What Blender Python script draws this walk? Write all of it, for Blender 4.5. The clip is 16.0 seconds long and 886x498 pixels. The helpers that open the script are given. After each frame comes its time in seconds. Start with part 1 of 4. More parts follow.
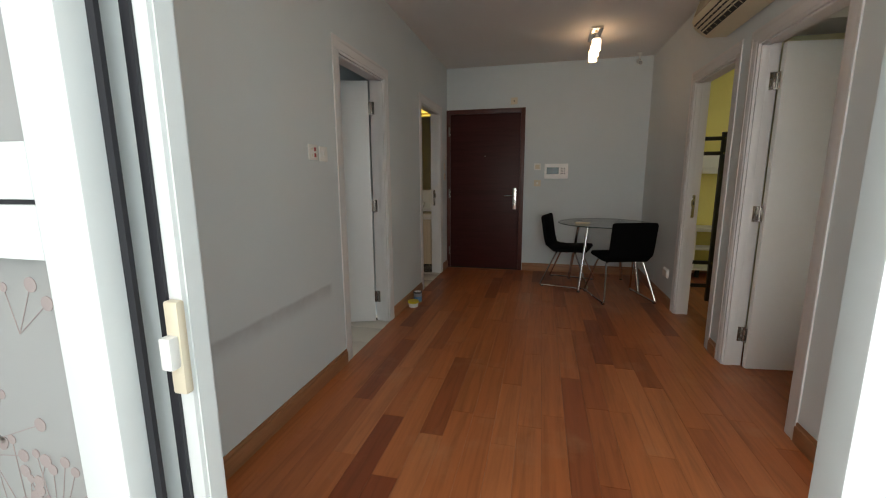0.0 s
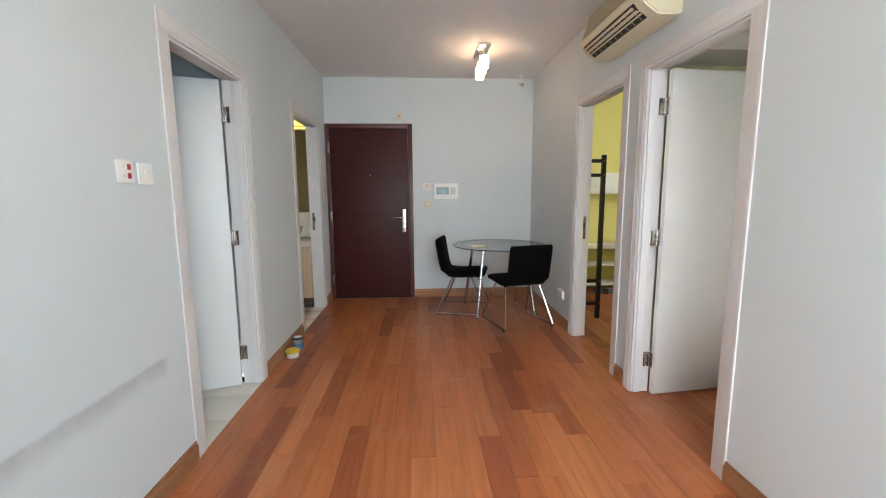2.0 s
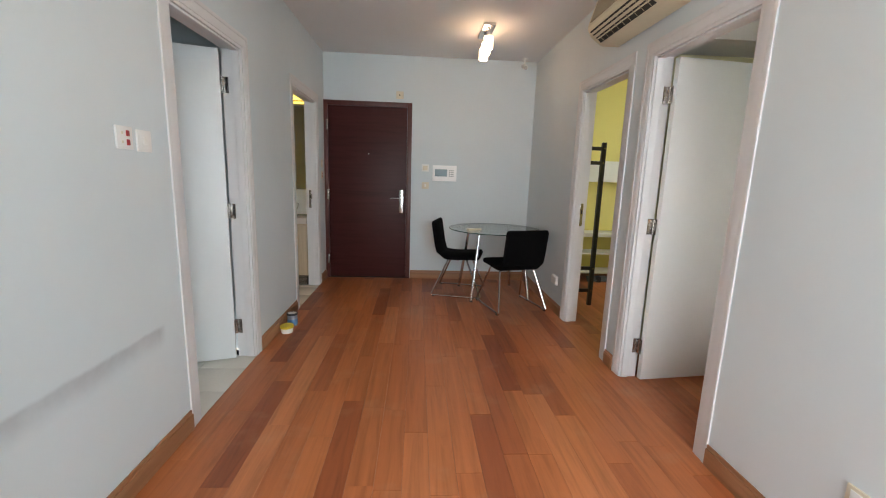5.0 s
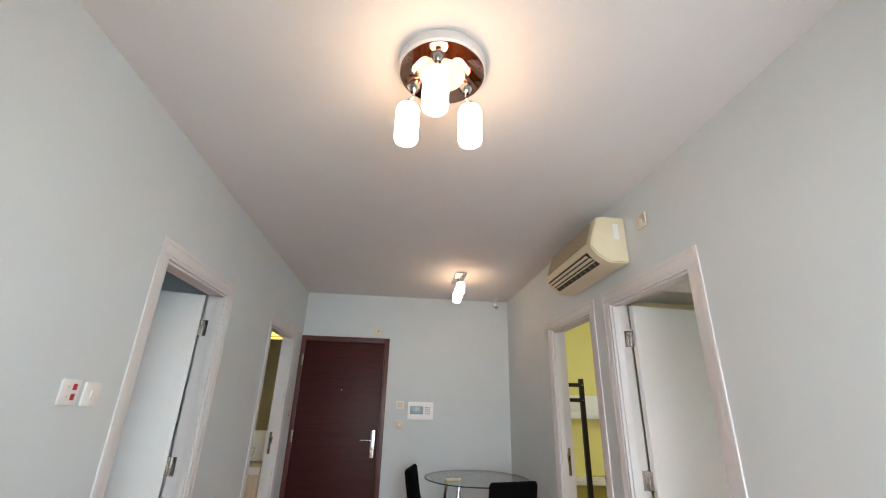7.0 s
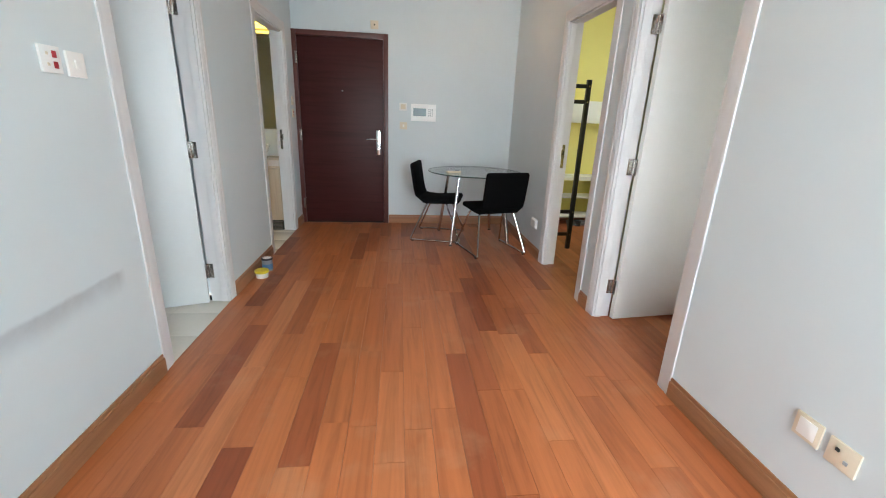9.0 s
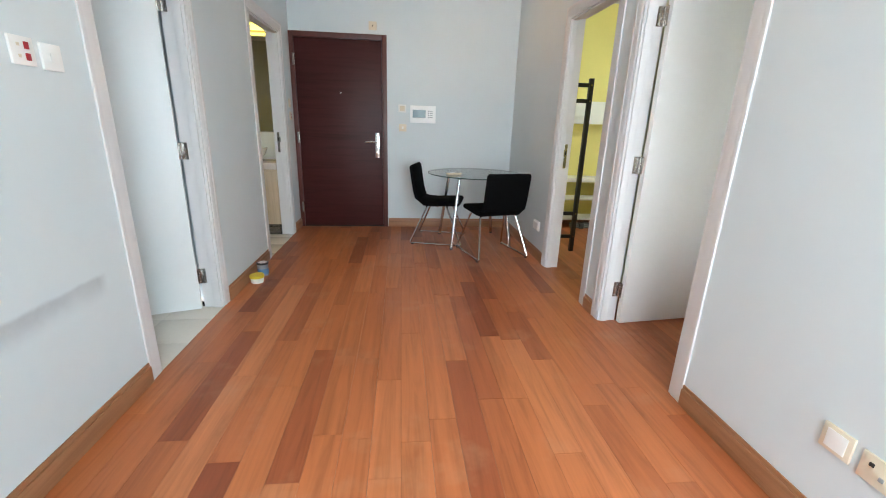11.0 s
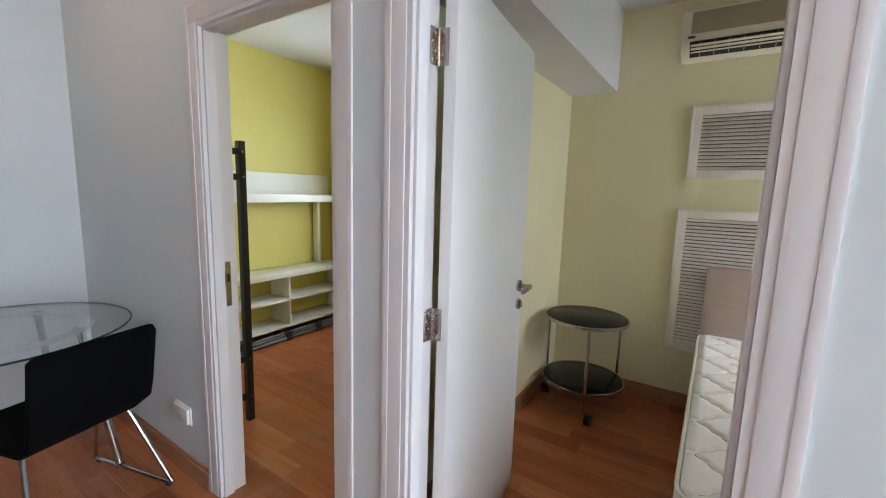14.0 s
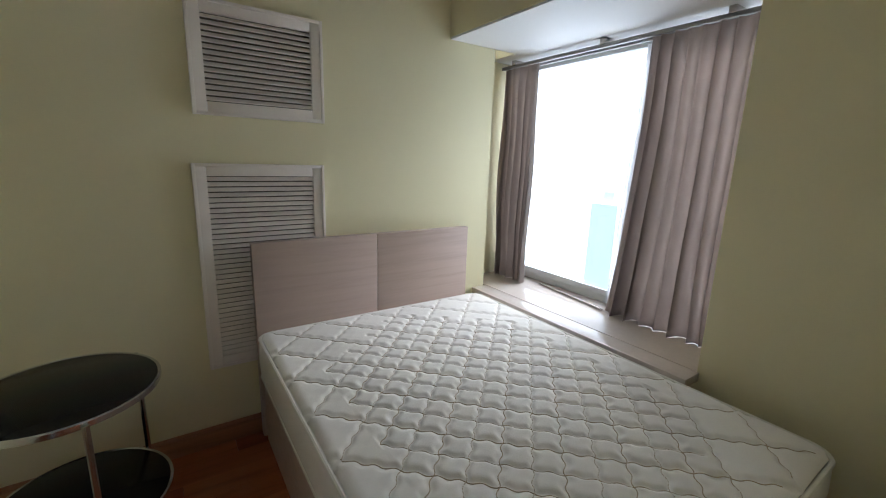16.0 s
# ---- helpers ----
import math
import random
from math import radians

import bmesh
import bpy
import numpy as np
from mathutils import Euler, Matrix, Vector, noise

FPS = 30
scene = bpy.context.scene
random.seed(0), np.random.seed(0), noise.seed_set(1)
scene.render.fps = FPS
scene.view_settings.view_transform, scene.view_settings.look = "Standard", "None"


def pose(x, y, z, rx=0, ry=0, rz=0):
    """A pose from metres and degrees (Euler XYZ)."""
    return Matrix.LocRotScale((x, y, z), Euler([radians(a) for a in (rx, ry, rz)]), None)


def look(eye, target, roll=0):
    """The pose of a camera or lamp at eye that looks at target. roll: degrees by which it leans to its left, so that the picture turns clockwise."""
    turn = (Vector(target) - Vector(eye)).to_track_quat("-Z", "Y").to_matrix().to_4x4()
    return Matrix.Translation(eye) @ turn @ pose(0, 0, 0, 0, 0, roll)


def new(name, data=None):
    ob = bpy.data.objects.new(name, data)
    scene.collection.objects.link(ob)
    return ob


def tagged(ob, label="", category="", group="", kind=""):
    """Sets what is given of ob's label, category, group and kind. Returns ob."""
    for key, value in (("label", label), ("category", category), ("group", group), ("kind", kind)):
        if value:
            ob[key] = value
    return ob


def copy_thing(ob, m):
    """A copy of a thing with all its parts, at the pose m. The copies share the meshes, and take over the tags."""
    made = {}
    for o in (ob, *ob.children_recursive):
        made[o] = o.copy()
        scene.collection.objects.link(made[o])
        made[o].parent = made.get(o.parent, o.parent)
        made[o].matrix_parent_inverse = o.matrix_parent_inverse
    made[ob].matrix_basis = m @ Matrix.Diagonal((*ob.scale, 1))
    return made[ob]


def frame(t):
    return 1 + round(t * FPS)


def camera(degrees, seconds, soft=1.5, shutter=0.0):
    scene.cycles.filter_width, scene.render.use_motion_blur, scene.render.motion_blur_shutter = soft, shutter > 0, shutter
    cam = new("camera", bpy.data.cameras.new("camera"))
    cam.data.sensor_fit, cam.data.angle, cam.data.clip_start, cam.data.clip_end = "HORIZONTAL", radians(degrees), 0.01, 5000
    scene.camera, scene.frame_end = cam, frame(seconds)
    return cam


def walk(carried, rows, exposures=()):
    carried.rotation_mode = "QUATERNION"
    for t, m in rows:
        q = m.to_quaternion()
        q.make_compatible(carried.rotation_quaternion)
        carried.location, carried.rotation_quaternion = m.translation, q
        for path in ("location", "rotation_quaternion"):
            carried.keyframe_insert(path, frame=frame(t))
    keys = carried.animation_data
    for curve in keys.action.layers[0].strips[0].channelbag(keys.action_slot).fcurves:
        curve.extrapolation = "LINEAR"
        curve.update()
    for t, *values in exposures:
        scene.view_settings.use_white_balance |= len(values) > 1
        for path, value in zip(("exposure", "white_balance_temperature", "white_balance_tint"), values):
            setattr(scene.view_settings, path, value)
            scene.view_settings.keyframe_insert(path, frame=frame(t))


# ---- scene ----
cam = camera(94.3, 16.0, soft=1.1)
PATH = [
    (0, (1.679, 1.577, 1.278), (1.221, 3.493, 0.928), -0.3),
    (0.5, (1.602, 1.726, 1.278), (1.505, 3.692, 0.926), 0.8),
    (1, (1.561, 1.914, 1.315), (1.576, 3.892, 1.017), 0.3),
    (1.5, (1.538, 2.031, 1.339), (1.668, 4.016, 1.134), -0.4),
    (2, (1.546, 2.065, 1.329), (1.646, 4.043, 1.052), -0.4),
    (2.5, (1.493, 2.048, 1.31), (1.165, 3.997, 1.002), -0.6),
    (3, (1.435, 2.013, 1.287), (0.705, 3.84, 0.93), -1.4),
    (3.5, (1.4, 2.004, 1.306), (0.627, 3.814, 0.95), -0.2),
    (4, (1.445, 2.036, 1.311), (1.059, 3.964, 0.941), 0.9),
    (4.2, (1.464, 2.053, 1.312), (1.287, 4.009, 0.934), 0.8),
    (6.3, (1.558, 2.057, 1.32), (1.78, 4.045, 1.308), 1.6),
    (6.5, (1.558, 2.054, 1.339), (1.748, 4.038, 1.499), 1.2),
    (7, (1.562, 2.06, 1.408), (1.743, 3.922, 2.115), 1.6),
    (7.5, (1.573, 2.05, 1.433), (1.767, 3.846, 2.292), 1.3),
    (8, (1.576, 2.068, 1.389), (1.816, 4.03, 1.694), 0.6),
    (8.5, (1.566, 2.098, 1.315), (1.795, 4.069, 1.07), 1.6),
    (8.7, (1.573, 2.103, 1.283), (1.797, 4.041, 0.843), 2.0),
    (10.8, (1.551, 2.15, 1.256), (1.701, 3.943, 0.382), 1.8),
    (11, (1.599, 2.189, 1.232), (1.802, 4.092, 0.651), 1.8),
    (11.5, (1.564, 2.312, 1.309), (1.7, 4.305, 1.225), 0.3),
    (12, (1.6, 2.559, 1.415), (1.869, 4.537, 1.304), 0.8),
    (12.5, (1.637, 2.895, 1.421), (2.159, 4.808, 1.167), 1.4),
    (13, (1.695, 3.294, 1.404), (2.454, 5.108, 1.041), 1.2),
    (13.5, (1.82, 3.634, 1.408), (2.91, 5.292, 1.157), 2.2),
    (14, (2.028, 3.884, 1.434), (3.681, 4.975, 1.155), 1.7),
    (14.5, (2.291, 4.01, 1.43), (4.219, 4.376, 1.043), 1.0),
    (15, (2.624, 4.095, 1.407), (4.573, 3.992, 0.972), 0.3),
    (15.5, (2.897, 4.16, 1.416), (4.7, 3.397, 1.006), 1.6),
    (16, (3.106, 4.204, 1.406), (4.721, 3.103, 0.981), 1.8),
]
EXPOSURES = [(0.0, -1.75, 7100, 11), (0.3, -1.05, 6850, 11), (0.6, -0.5, 6650, 11), (1.2, -0.3, 6450, 10), (2.5, -0.3, 6350, 10), (3.3, -0.5, 6400, 11), (4.0, -0.62, 6500, 11),
             (6.5, -0.35, 6400, 11), (7.1, -0.55, 6450, 11), (7.5, -0.8, 6350, 10), (8.1, -0.5, 6150, 10), (8.6, -0.28, 6150, 8), (11.0, -0.03, 6050, 7), (12.0, -0.17, 6300, 10),
             (13.0, -0.05, 6050, 11), (14.0, -0.22, 5750, 11), (14.5, -0.25, 5600, 10), (15.2, -0.38, 5550, 10), (16.0, -1.05, 5550, 11)]
walk(cam, [(t, look(eye, target, roll)) for t, eye, target, roll in PATH], EXPOSURES)

# ---- world and large lights ----
world = bpy.data.worlds.new("world")
scene.world = world
world.use_nodes = True
wt = world.node_tree
sky = wt.nodes.new("ShaderNodeTexSky")
sky.sky_type, sky.sun_disc, sky.sun_elevation, sky.sun_rotation = "NISHITA", False, radians(55), radians(200)
wt.nodes["Background"].inputs["Strength"].default_value = 0.07
wt.links.new(sky.outputs[0], wt.nodes["Background"].inputs["Color"])


def sun(strength, angle, direction):
    data = bpy.data.lights.new("sun", "SUN")
    data.energy, data.angle, data.color = strength, radians(angle), (1.0, 0.95, 0.88)
    new("sun", data).matrix_world = look((0, -5, 8), Vector((0, -5, 8)) + Vector(direction))


def window_light(name, eye, target, width, height, power, color=(0.84, 0.94, 1.0)):
    data = bpy.data.lights.new(name, "AREA")
    data.shape, data.size, data.size_y, data.energy, data.color = "RECTANGLE", width, height, power, color
    new(name, data).matrix_world = look(eye, target)


sun(0.35, 14, (0.25, 0.5, -0.9))
window_light("balcony_daylight", (2.65, 0.6, 1.5), (0.3, 3.4, 0.8), 1.1, 2.4, 92, (0.74, 0.92, 1.0))
window_light("bay_daylight", (4.55, 0.85, 2.80), (4.15, 4.2, 1.0), 1.7, 0.8, 135, (1.0, 0.975, 0.94))
# lamp added at an unseen study opening to brighten the yellow room
window_light("study_fill", (5.32, 6.1, 1.6), (3.0, 6.2, 1.2), 1.0, 1.2, 12)

# ---- materials ----


class Nodes:
    """A small wrapper to build node materials."""

    def __init__(self, name, rough=0.5, metal=0.0):
        self.mat = bpy.data.materials.new(name)
        self.mat.use_nodes = True
        self.t = self.mat.node_tree
        self.bsdf = self.t.nodes["Principled BSDF"]
        self.bsdf.inputs["Roughness"].default_value = rough
        self.bsdf.inputs["Metallic"].default_value = metal

    def add(self, kind, **inputs):
        n = self.t.nodes.new(kind)
        for key, value in inputs.items():
            n.inputs[key.replace("_", " ")].default_value = value
        return n

    def link(self, a, b):
        self.t.links.new(a, b)

    def position(self, scale=(1, 1, 1)):
        geo = self.add("ShaderNodeNewGeometry")
        mul = self.t.nodes.new("ShaderNodeVectorMath")
        mul.operation = "MULTIPLY"
        mul.inputs[1].default_value = scale
        self.link(geo.outputs["Position"], mul.inputs[0])
        return mul.outputs[0]

    def noise(self, vector, scale, detail=4.0, rough=0.6, distortion=0.0):
        n = self.add("ShaderNodeTexNoise", Scale=scale, Detail=detail, Roughness=rough, Distortion=distortion)
        if vector is not None:
            self.link(vector, n.inputs["Vector"])
        return n.outputs["Fac"]

    def ramp(self, fac, stops):
        n = self.t.nodes.new("ShaderNodeValToRGB")
        while len(n.color_ramp.elements) < len(stops):
            n.color_ramp.elements.new(0.5)
        for e, (p, c) in zip(n.color_ramp.elements, stops):
            e.position, e.color = p, (*c, 1) if len(c) == 3 else c
        self.link(fac, n.inputs[0])
        return n.outputs[0]

    def math(self, op, a, b=None):
        n = self.t.nodes.new("ShaderNodeMath")
        n.operation = op
        for i, v in enumerate((a, b)):
            if v is None:
                continue
            if isinstance(v, (int, float)):
                n.inputs[i].default_value = v
            else:
                self.link(v, n.inputs[i])
        return n.outputs[0]

    def mix(self, fac, a, b, blend="MIX"):
        n = self.t.nodes.new("ShaderNodeMix")
        n.data_type, n.blend_type = "RGBA", blend
        for sock, v in ((n.inputs[0], fac), (n.inputs[6], a), (n.inputs[7], b)):
            if isinstance(v, (int, float)):
                sock.default_value = v
            elif isinstance(v, tuple):
                sock.default_value = (*v, 1)
            else:
                self.link(v, sock)
        return n.outputs[2]

    def color(self, c):
        self.link(c, self.bsdf.inputs["Base Color"])

    def bump(self, height, strength=0.2, distance=0.002):
        n = self.add("ShaderNodeBump", Strength=strength, Distance=distance)
        self.link(height, n.inputs["Height"])
        self.link(n.outputs[0], self.bsdf.inputs["Normal"])


def plain(name, base, rough=0.5, metal=0.0, vary=0.06, grain=40.0, bump=0.05):
    m = Nodes(name, rough, metal)
    p = m.position()
    big, fine = m.noise(p, 3.0), m.noise(p, grain)
    dark = tuple(c * (1 - vary) for c in base)
    lite = tuple(min(1, c * (1 + vary)) for c in base)
    both = m.math("ADD", m.math("MULTIPLY", big, 0.6), m.math("MULTIPLY", fine, 0.4))
    m.color(m.ramp(both, [(0.3, dark), (0.7, lite)]))
    rr = m.math("ADD", m.math("MULTIPLY", fine, 0.12), rough - 0.06)
    m.link(rr, m.bsdf.inputs["Roughness"])
    if bump:
        m.bump(fine, bump, 0.001)
    return m.mat


def paint(name, base, stain=False):
    m = Nodes(name, 0.62)
    p = m.position()
    roller, cloud = m.noise(p, 160, 3), m.noise(p, 1.3, 5)
    dark = tuple(c * 0.955 for c in base)
    col = m.ramp(cloud, [(0.3, dark), (0.65, base)])
    if stain:
        # the grey rub mark left by a sofa along the wall
        sep = m.t.nodes.new("ShaderNodeSeparateXYZ")
        m.link(p, sep.inputs[0])
        wob = m.math("MULTIPLY", m.math("SUBTRACT", m.noise(p, 9, 3), 0.5), 0.025)
        z = m.math("ADD", sep.outputs["Z"], wob)
        up = m.t.nodes.new("ShaderNodeMapRange")
        up.interpolation_type = "SMOOTHSTEP"
        for i, v in enumerate((0.60, 0.622, 1.0, 0.0)):
            up.inputs[i + 1].default_value = v
        m.link(z, up.inputs[0])
        low = m.t.nodes.new("ShaderNodeMapRange")
        low.interpolation_type = "SMOOTHSTEP"
        for i, v in enumerate((0.50, 0.605, 0.0, 1.0)):
            low.inputs[i + 1].default_value = v
        m.link(z, low.inputs[0])
        end = m.t.nodes.new("ShaderNodeMapRange")
        for i, v in enumerate((3.84, 3.89, 1.0, 0.0)):
            end.inputs[i + 1].default_value = v
        m.link(m.math("ADD", sep.outputs["Y"], wob), end.inputs[0])
        mask = m.math("MULTIPLY", m.math("MULTIPLY", up.outputs[0], low.outputs[0]), end.outputs[0])
        mask = m.math("MULTIPLY", mask, m.ramp(m.noise(p, 5, 4), [(0.25, (0.25,) * 3), (0.7, (0.75,) * 3)]))
        col = m.mix(mask, col, (0.33, 0.34, 0.36))
    m.color(col)
    m.bump(roller, 0.12, 0.001)
    return m.mat


def wood(name, stops, along, rough=0.35, grain=1.0, per_object=True, bump=0.1, worn_by=0.0, contrast=0.8):
    m = Nodes(name, rough)
    scale = {"x": (1.3, 22, 22), "y": (22, 1.3, 22), "z": (22, 22, 1.3)}[along]
    p = m.position(tuple(s * grain for s in scale))
    if per_object:
        info = m.t.nodes.new("ShaderNodeObjectInfo")
        off = m.t.nodes.new("ShaderNodeVectorMath")
        off.operation = "ADD"
        shift = m.t.nodes.new("ShaderNodeCombineXYZ")
        r = m.math("MULTIPLY", info.outputs["Random"], 97.0)
        for i in range(3):
            m.link(r, shift.inputs[i])
        m.link(p, off.inputs[0])
        m.link(shift.outputs[0], off.inputs[1])
        p = off.outputs[0]
        rnd = info.outputs["Random"]
        tone = m.ramp(rnd, stops)
    else:
        tone = m.ramp(m.noise(m.position(), 1.5), stops)
    g = m.noise(p, 1.0, 6, 0.62, 0.8)
    f = m.noise(p, 5.0, 3, 0.6)
    shade = m.ramp(g, [(0.3, (0.62, 0.60, 0.58)), (0.5, (0.97, 0.97, 0.97)), (0.72, (1.18, 1.18, 1.18))])
    col = m.mix(contrast, tone, shade, "MULTIPLY")
    worn = m.ramp(m.noise(m.position(), 2.2, 5), [(0.55, (0.0,) * 3), (0.75, (worn_by,) * 3)])
    col = m.mix(worn, col, (0.50, 0.27, 0.15))
    m.color(col)
    rr = m.math("ADD", m.math("MULTIPLY", f, 0.2), rough - 0.1)
    m.link(rr, m.bsdf.inputs["Roughness"])
    m.bump(m.math("ADD", g, f), bump, 0.001)
    return m.mat


def emitter(name, color, strength):
    m = Nodes(name, 0.4)
    m.bsdf.inputs["Base Color"].default_value = (*color, 1)
    m.bsdf.inputs["Emission Color"].default_value = (*color, 1)
    m.bsdf.inputs["Emission Strength"].default_value = strength
    return m.mat


def glassy(name, color=(1, 1, 1), rough=0.0, mixed=0.0, coat=(0.9, 0.92, 0.92)):
    """Thin clear glass: mostly clear, a little gloss, partly frosted where mixed is above 0."""
    m = Nodes(name)
    clear = m.t.nodes.new("ShaderNodeBsdfTransparent")
    clear.inputs[0].default_value = (*color, 1)
    gloss = m.add("ShaderNodeBsdfGlossy", Roughness=0.03 + rough)
    lw = m.add("ShaderNodeLayerWeight", Blend=0.5)
    fres = m.math("ADD", m.math("MULTIPLY", m.math("POWER", lw.outputs["Facing"], 4.0), 0.9), 0.05)
    mx = m.t.nodes.new("ShaderNodeMixShader")
    m.link(fres, mx.inputs[0])
    m.link(clear.outputs[0], mx.inputs[1])
    m.link(gloss.outputs[0], mx.inputs[2])
    last = mx.outputs[0]
    if mixed:
        dif = m.t.nodes.new("ShaderNodeBsdfDiffuse")
        dif.inputs[0].default_value = (*coat, 1)
        tr = m.t.nodes.new("ShaderNodeBsdfTranslucent")
        tr.inputs[0].default_value = (*coat, 1)
        both = m.t.nodes.new("ShaderNodeMixShader")
        both.inputs[0].default_value = 0.5
        m.link(dif.outputs[0], both.inputs[1])
        m.link(tr.outputs[0], both.inputs[2])
        m2 = m.t.nodes.new("ShaderNodeMixShader")
        m2.inputs[0].default_value = mixed
        m.link(last, m2.inputs[1])
        m.link(both.outputs[0], m2.inputs[2])
        last = m2.outputs[0]
    m.link(last, m.t.nodes["Material Output"].inputs[0])
    return m.mat


def fabric(name, base, trans=0.0, weave=900.0, vary=0.12):
    m = Nodes(name, 0.9)
    p = m.position()
    w, big = m.noise(p, weave * 0.4, 2), m.noise(p, 6, 4)
    dark, lite = tuple(c * (1 - vary) for c in base), tuple(min(1, c * (1 + vary)) for c in base)
    col = m.ramp(m.math("ADD", m.math("MULTIPLY", w, 0.5), m.math("MULTIPLY", big, 0.5)), [(0.35, dark), (0.65, lite)])
    m.color(col)
    m.bump(w, 0.25, 0.001)
    if trans:
        tr = m.t.nodes.new("ShaderNodeBsdfTranslucent")
        m.link(col, tr.inputs[0])
        mx = m.t.nodes.new("ShaderNodeMixShader")
        mx.inputs[0].default_value = trans
        m.link(m.bsdf.outputs[0], mx.inputs[1])
        m.link(tr.outputs[0], mx.inputs[2])
        m.link(mx.outputs[0], m.t.nodes["Material Output"].inputs[0])
    return m.mat


WALL = paint("pale_wall_paint", (0.638, 0.688, 0.702))
WALL_STAIN = paint("pale_wall_paint_rubbed", (0.638, 0.688, 0.702), stain=True)
CEIL = paint("ceiling_paint", (0.76, 0.75, 0.74))
YELLOW = paint("pale_yellow_paint", (0.81, 0.745, 0.48))
YELLOW2 = paint("bright_yellow_paint", (0.76, 0.67, 0.19))
TRIM = plain("white_gloss_trim", (0.70, 0.685, 0.68), 0.66, vary=0.02, bump=0.01)
DOORW = plain("white_door_paint", (0.80, 0.81, 0.80), 0.42, vary=0.02, bump=0.01)
PLANK = wood("red_brown_floor_planks", [(0.0, (0.23, 0.056, 0.021)), (0.12, (0.32, 0.088, 0.031)), (0.3, (0.41, 0.125, 0.042)), (0.8, (0.455, 0.146, 0.050)), (1.0, (0.52, 0.19, 0.075))], "y", 0.36, bump=0.06, worn_by=0.45)
PLANK.node_tree.nodes["Principled BSDF"].inputs["Specular IOR Level"].default_value = 0.4
SUBFLOOR = plain("dark_joint", (0.09, 0.035, 0.018), 0.8)
SKIRT = wood("brown_skirting_wood", [(0.0, (0.33, 0.15, 0.07)), (1.0, (0.38, 0.18, 0.085))], "y", 0.4)
SKIRT_X = wood("brown_skirting_wood_cross", [(0.0, (0.33, 0.15, 0.07)), (1.0, (0.38, 0.18, 0.085))], "x", 0.4)
ENTRY = wood("dark_red_door_veneer", [(0.0, (0.050, 0.0125, 0.012)), (1.0, (0.058, 0.0145, 0.0135))], "x", 0.42, bump=0.05)
ENTRY_F = wood("dark_red_frame_veneer", [(0.0, (0.085, 0.02, 0.015)), (1.0, (0.09, 0.022, 0.016))], "z", 0.4, bump=0.05)
ENTRY.node_tree.nodes["Principled BSDF"].inputs["Specular IOR Level"].default_value = 0.2
TRIM.node_tree.nodes["Principled BSDF"].inputs["Specular IOR Level"].default_value = 0.15
STEEL = plain("brushed_steel", (0.43, 0.40, 0.37), 0.26, 1.0, 0.05, 200)
CHROME = plain("chrome", (0.60, 0.60, 0.60), 0.16, 1.0, 0.02, 100, 0)
BLACK_FAB = fabric("black_upholstery", (0.0045, 0.0045, 0.005))
BLACK_FAB.node_tree.nodes["Principled BSDF"].inputs["Specular IOR Level"].default_value = 0.05
RUBBER = plain("black_rubber", (0.02, 0.02, 0.02), 0.7)
BLACK_MET = plain("black_lacquered_wood", (0.014, 0.013, 0.013), 0.4)
CREAM = plain("aged_cream_plastic", (0.72, 0.64, 0.45), 0.45, vary=0.05)
CREAM_D = plain("aged_grille_plastic", (0.42, 0.35, 0.22), 0.5)
DARK = plain("dark_cavity", (0.03, 0.025, 0.02), 0.8)
PLASTIC = plain("white_plastic", (0.82, 0.81, 0.78), 0.35, vary=0.02)
PANEL_W = plain("bright_white_plastic", (0.93, 0.93, 0.92), 0.35, vary=0.01)
PLASTIC_Y = plain("ivory_plastic", (0.70, 0.62, 0.48), 0.4, vary=0.03)
RED = plain("red_plastic", (0.35, 0.02, 0.03), 0.4)
SCREEN = plain("grey_lcd", (0.22, 0.30, 0.33), 0.2)
BUTTON = plain("grey_button", (0.35, 0.36, 0.37), 0.4)
ALU = plain("white_coated_aluminium", (0.70, 0.72, 0.72), 0.35, vary=0.02)
GASKET = plain("black_gasket", (0.015, 0.015, 0.02), 0.6)
GLASS = glassy("clear_window_glass")
FROST = glassy("frosted_window_film", mixed=0.75, coat=(0.55, 0.56, 0.56))
FILM = plain("printed_film_mauve", (0.34, 0.28, 0.27), 0.5)
TABLE_GLASS = glassy("table_glass", (0.965, 0.985, 0.98))
TABLE_EDGE = plain("green_glass_edge", (0.03, 0.07, 0.065), 0.1)
TABLE_RING = glassy("frosted_glass_ring", (0.9, 0.95, 0.94), 0.2, 0.6, (0.80, 0.85, 0.85))
TILE = plain("cream_floor_tile", (0.74, 0.70, 0.62), 0.2, vary=0.04)
STONE = plain("cream_marble", (0.66, 0.58, 0.51), 0.14, vary=0.07, grain=60)
OAK = wood("pale_washed_oak_laminate", [(0.0, (0.50, 0.385, 0.325)), (1.0, (0.53, 0.41, 0.345))], "y", 0.45, bump=0.02, contrast=0.3, per_object=False)
BEECH = wood("beige_cabinet_laminate", [(0.0, (0.52, 0.40, 0.27)), (1.0, (0.55, 0.42, 0.28))], "z", 0.4, bump=0.02, contrast=0.4)
MATTRESS = fabric("cream_quilted_ticking", (0.84, 0.80, 0.73), vary=0.04)
PIPING = fabric("cream_piping", (0.78, 0.75, 0.66), vary=0.04)
THREAD = fabric("tan_quilt_thread", (0.46, 0.37, 0.25), vary=0.1)
CURTAIN = fabric("taupe_curtain", (0.37, 0.31, 0.275), 0.12)
LINING = fabric("white_curtain_lining", (0.75, 0.74, 0.74), 0.5)
SHEER = fabric("cream_printed_curtain", (0.82, 0.78, 0.70), 0.55)
INK = fabric("black_ink_print", (0.02, 0.02, 0.025))
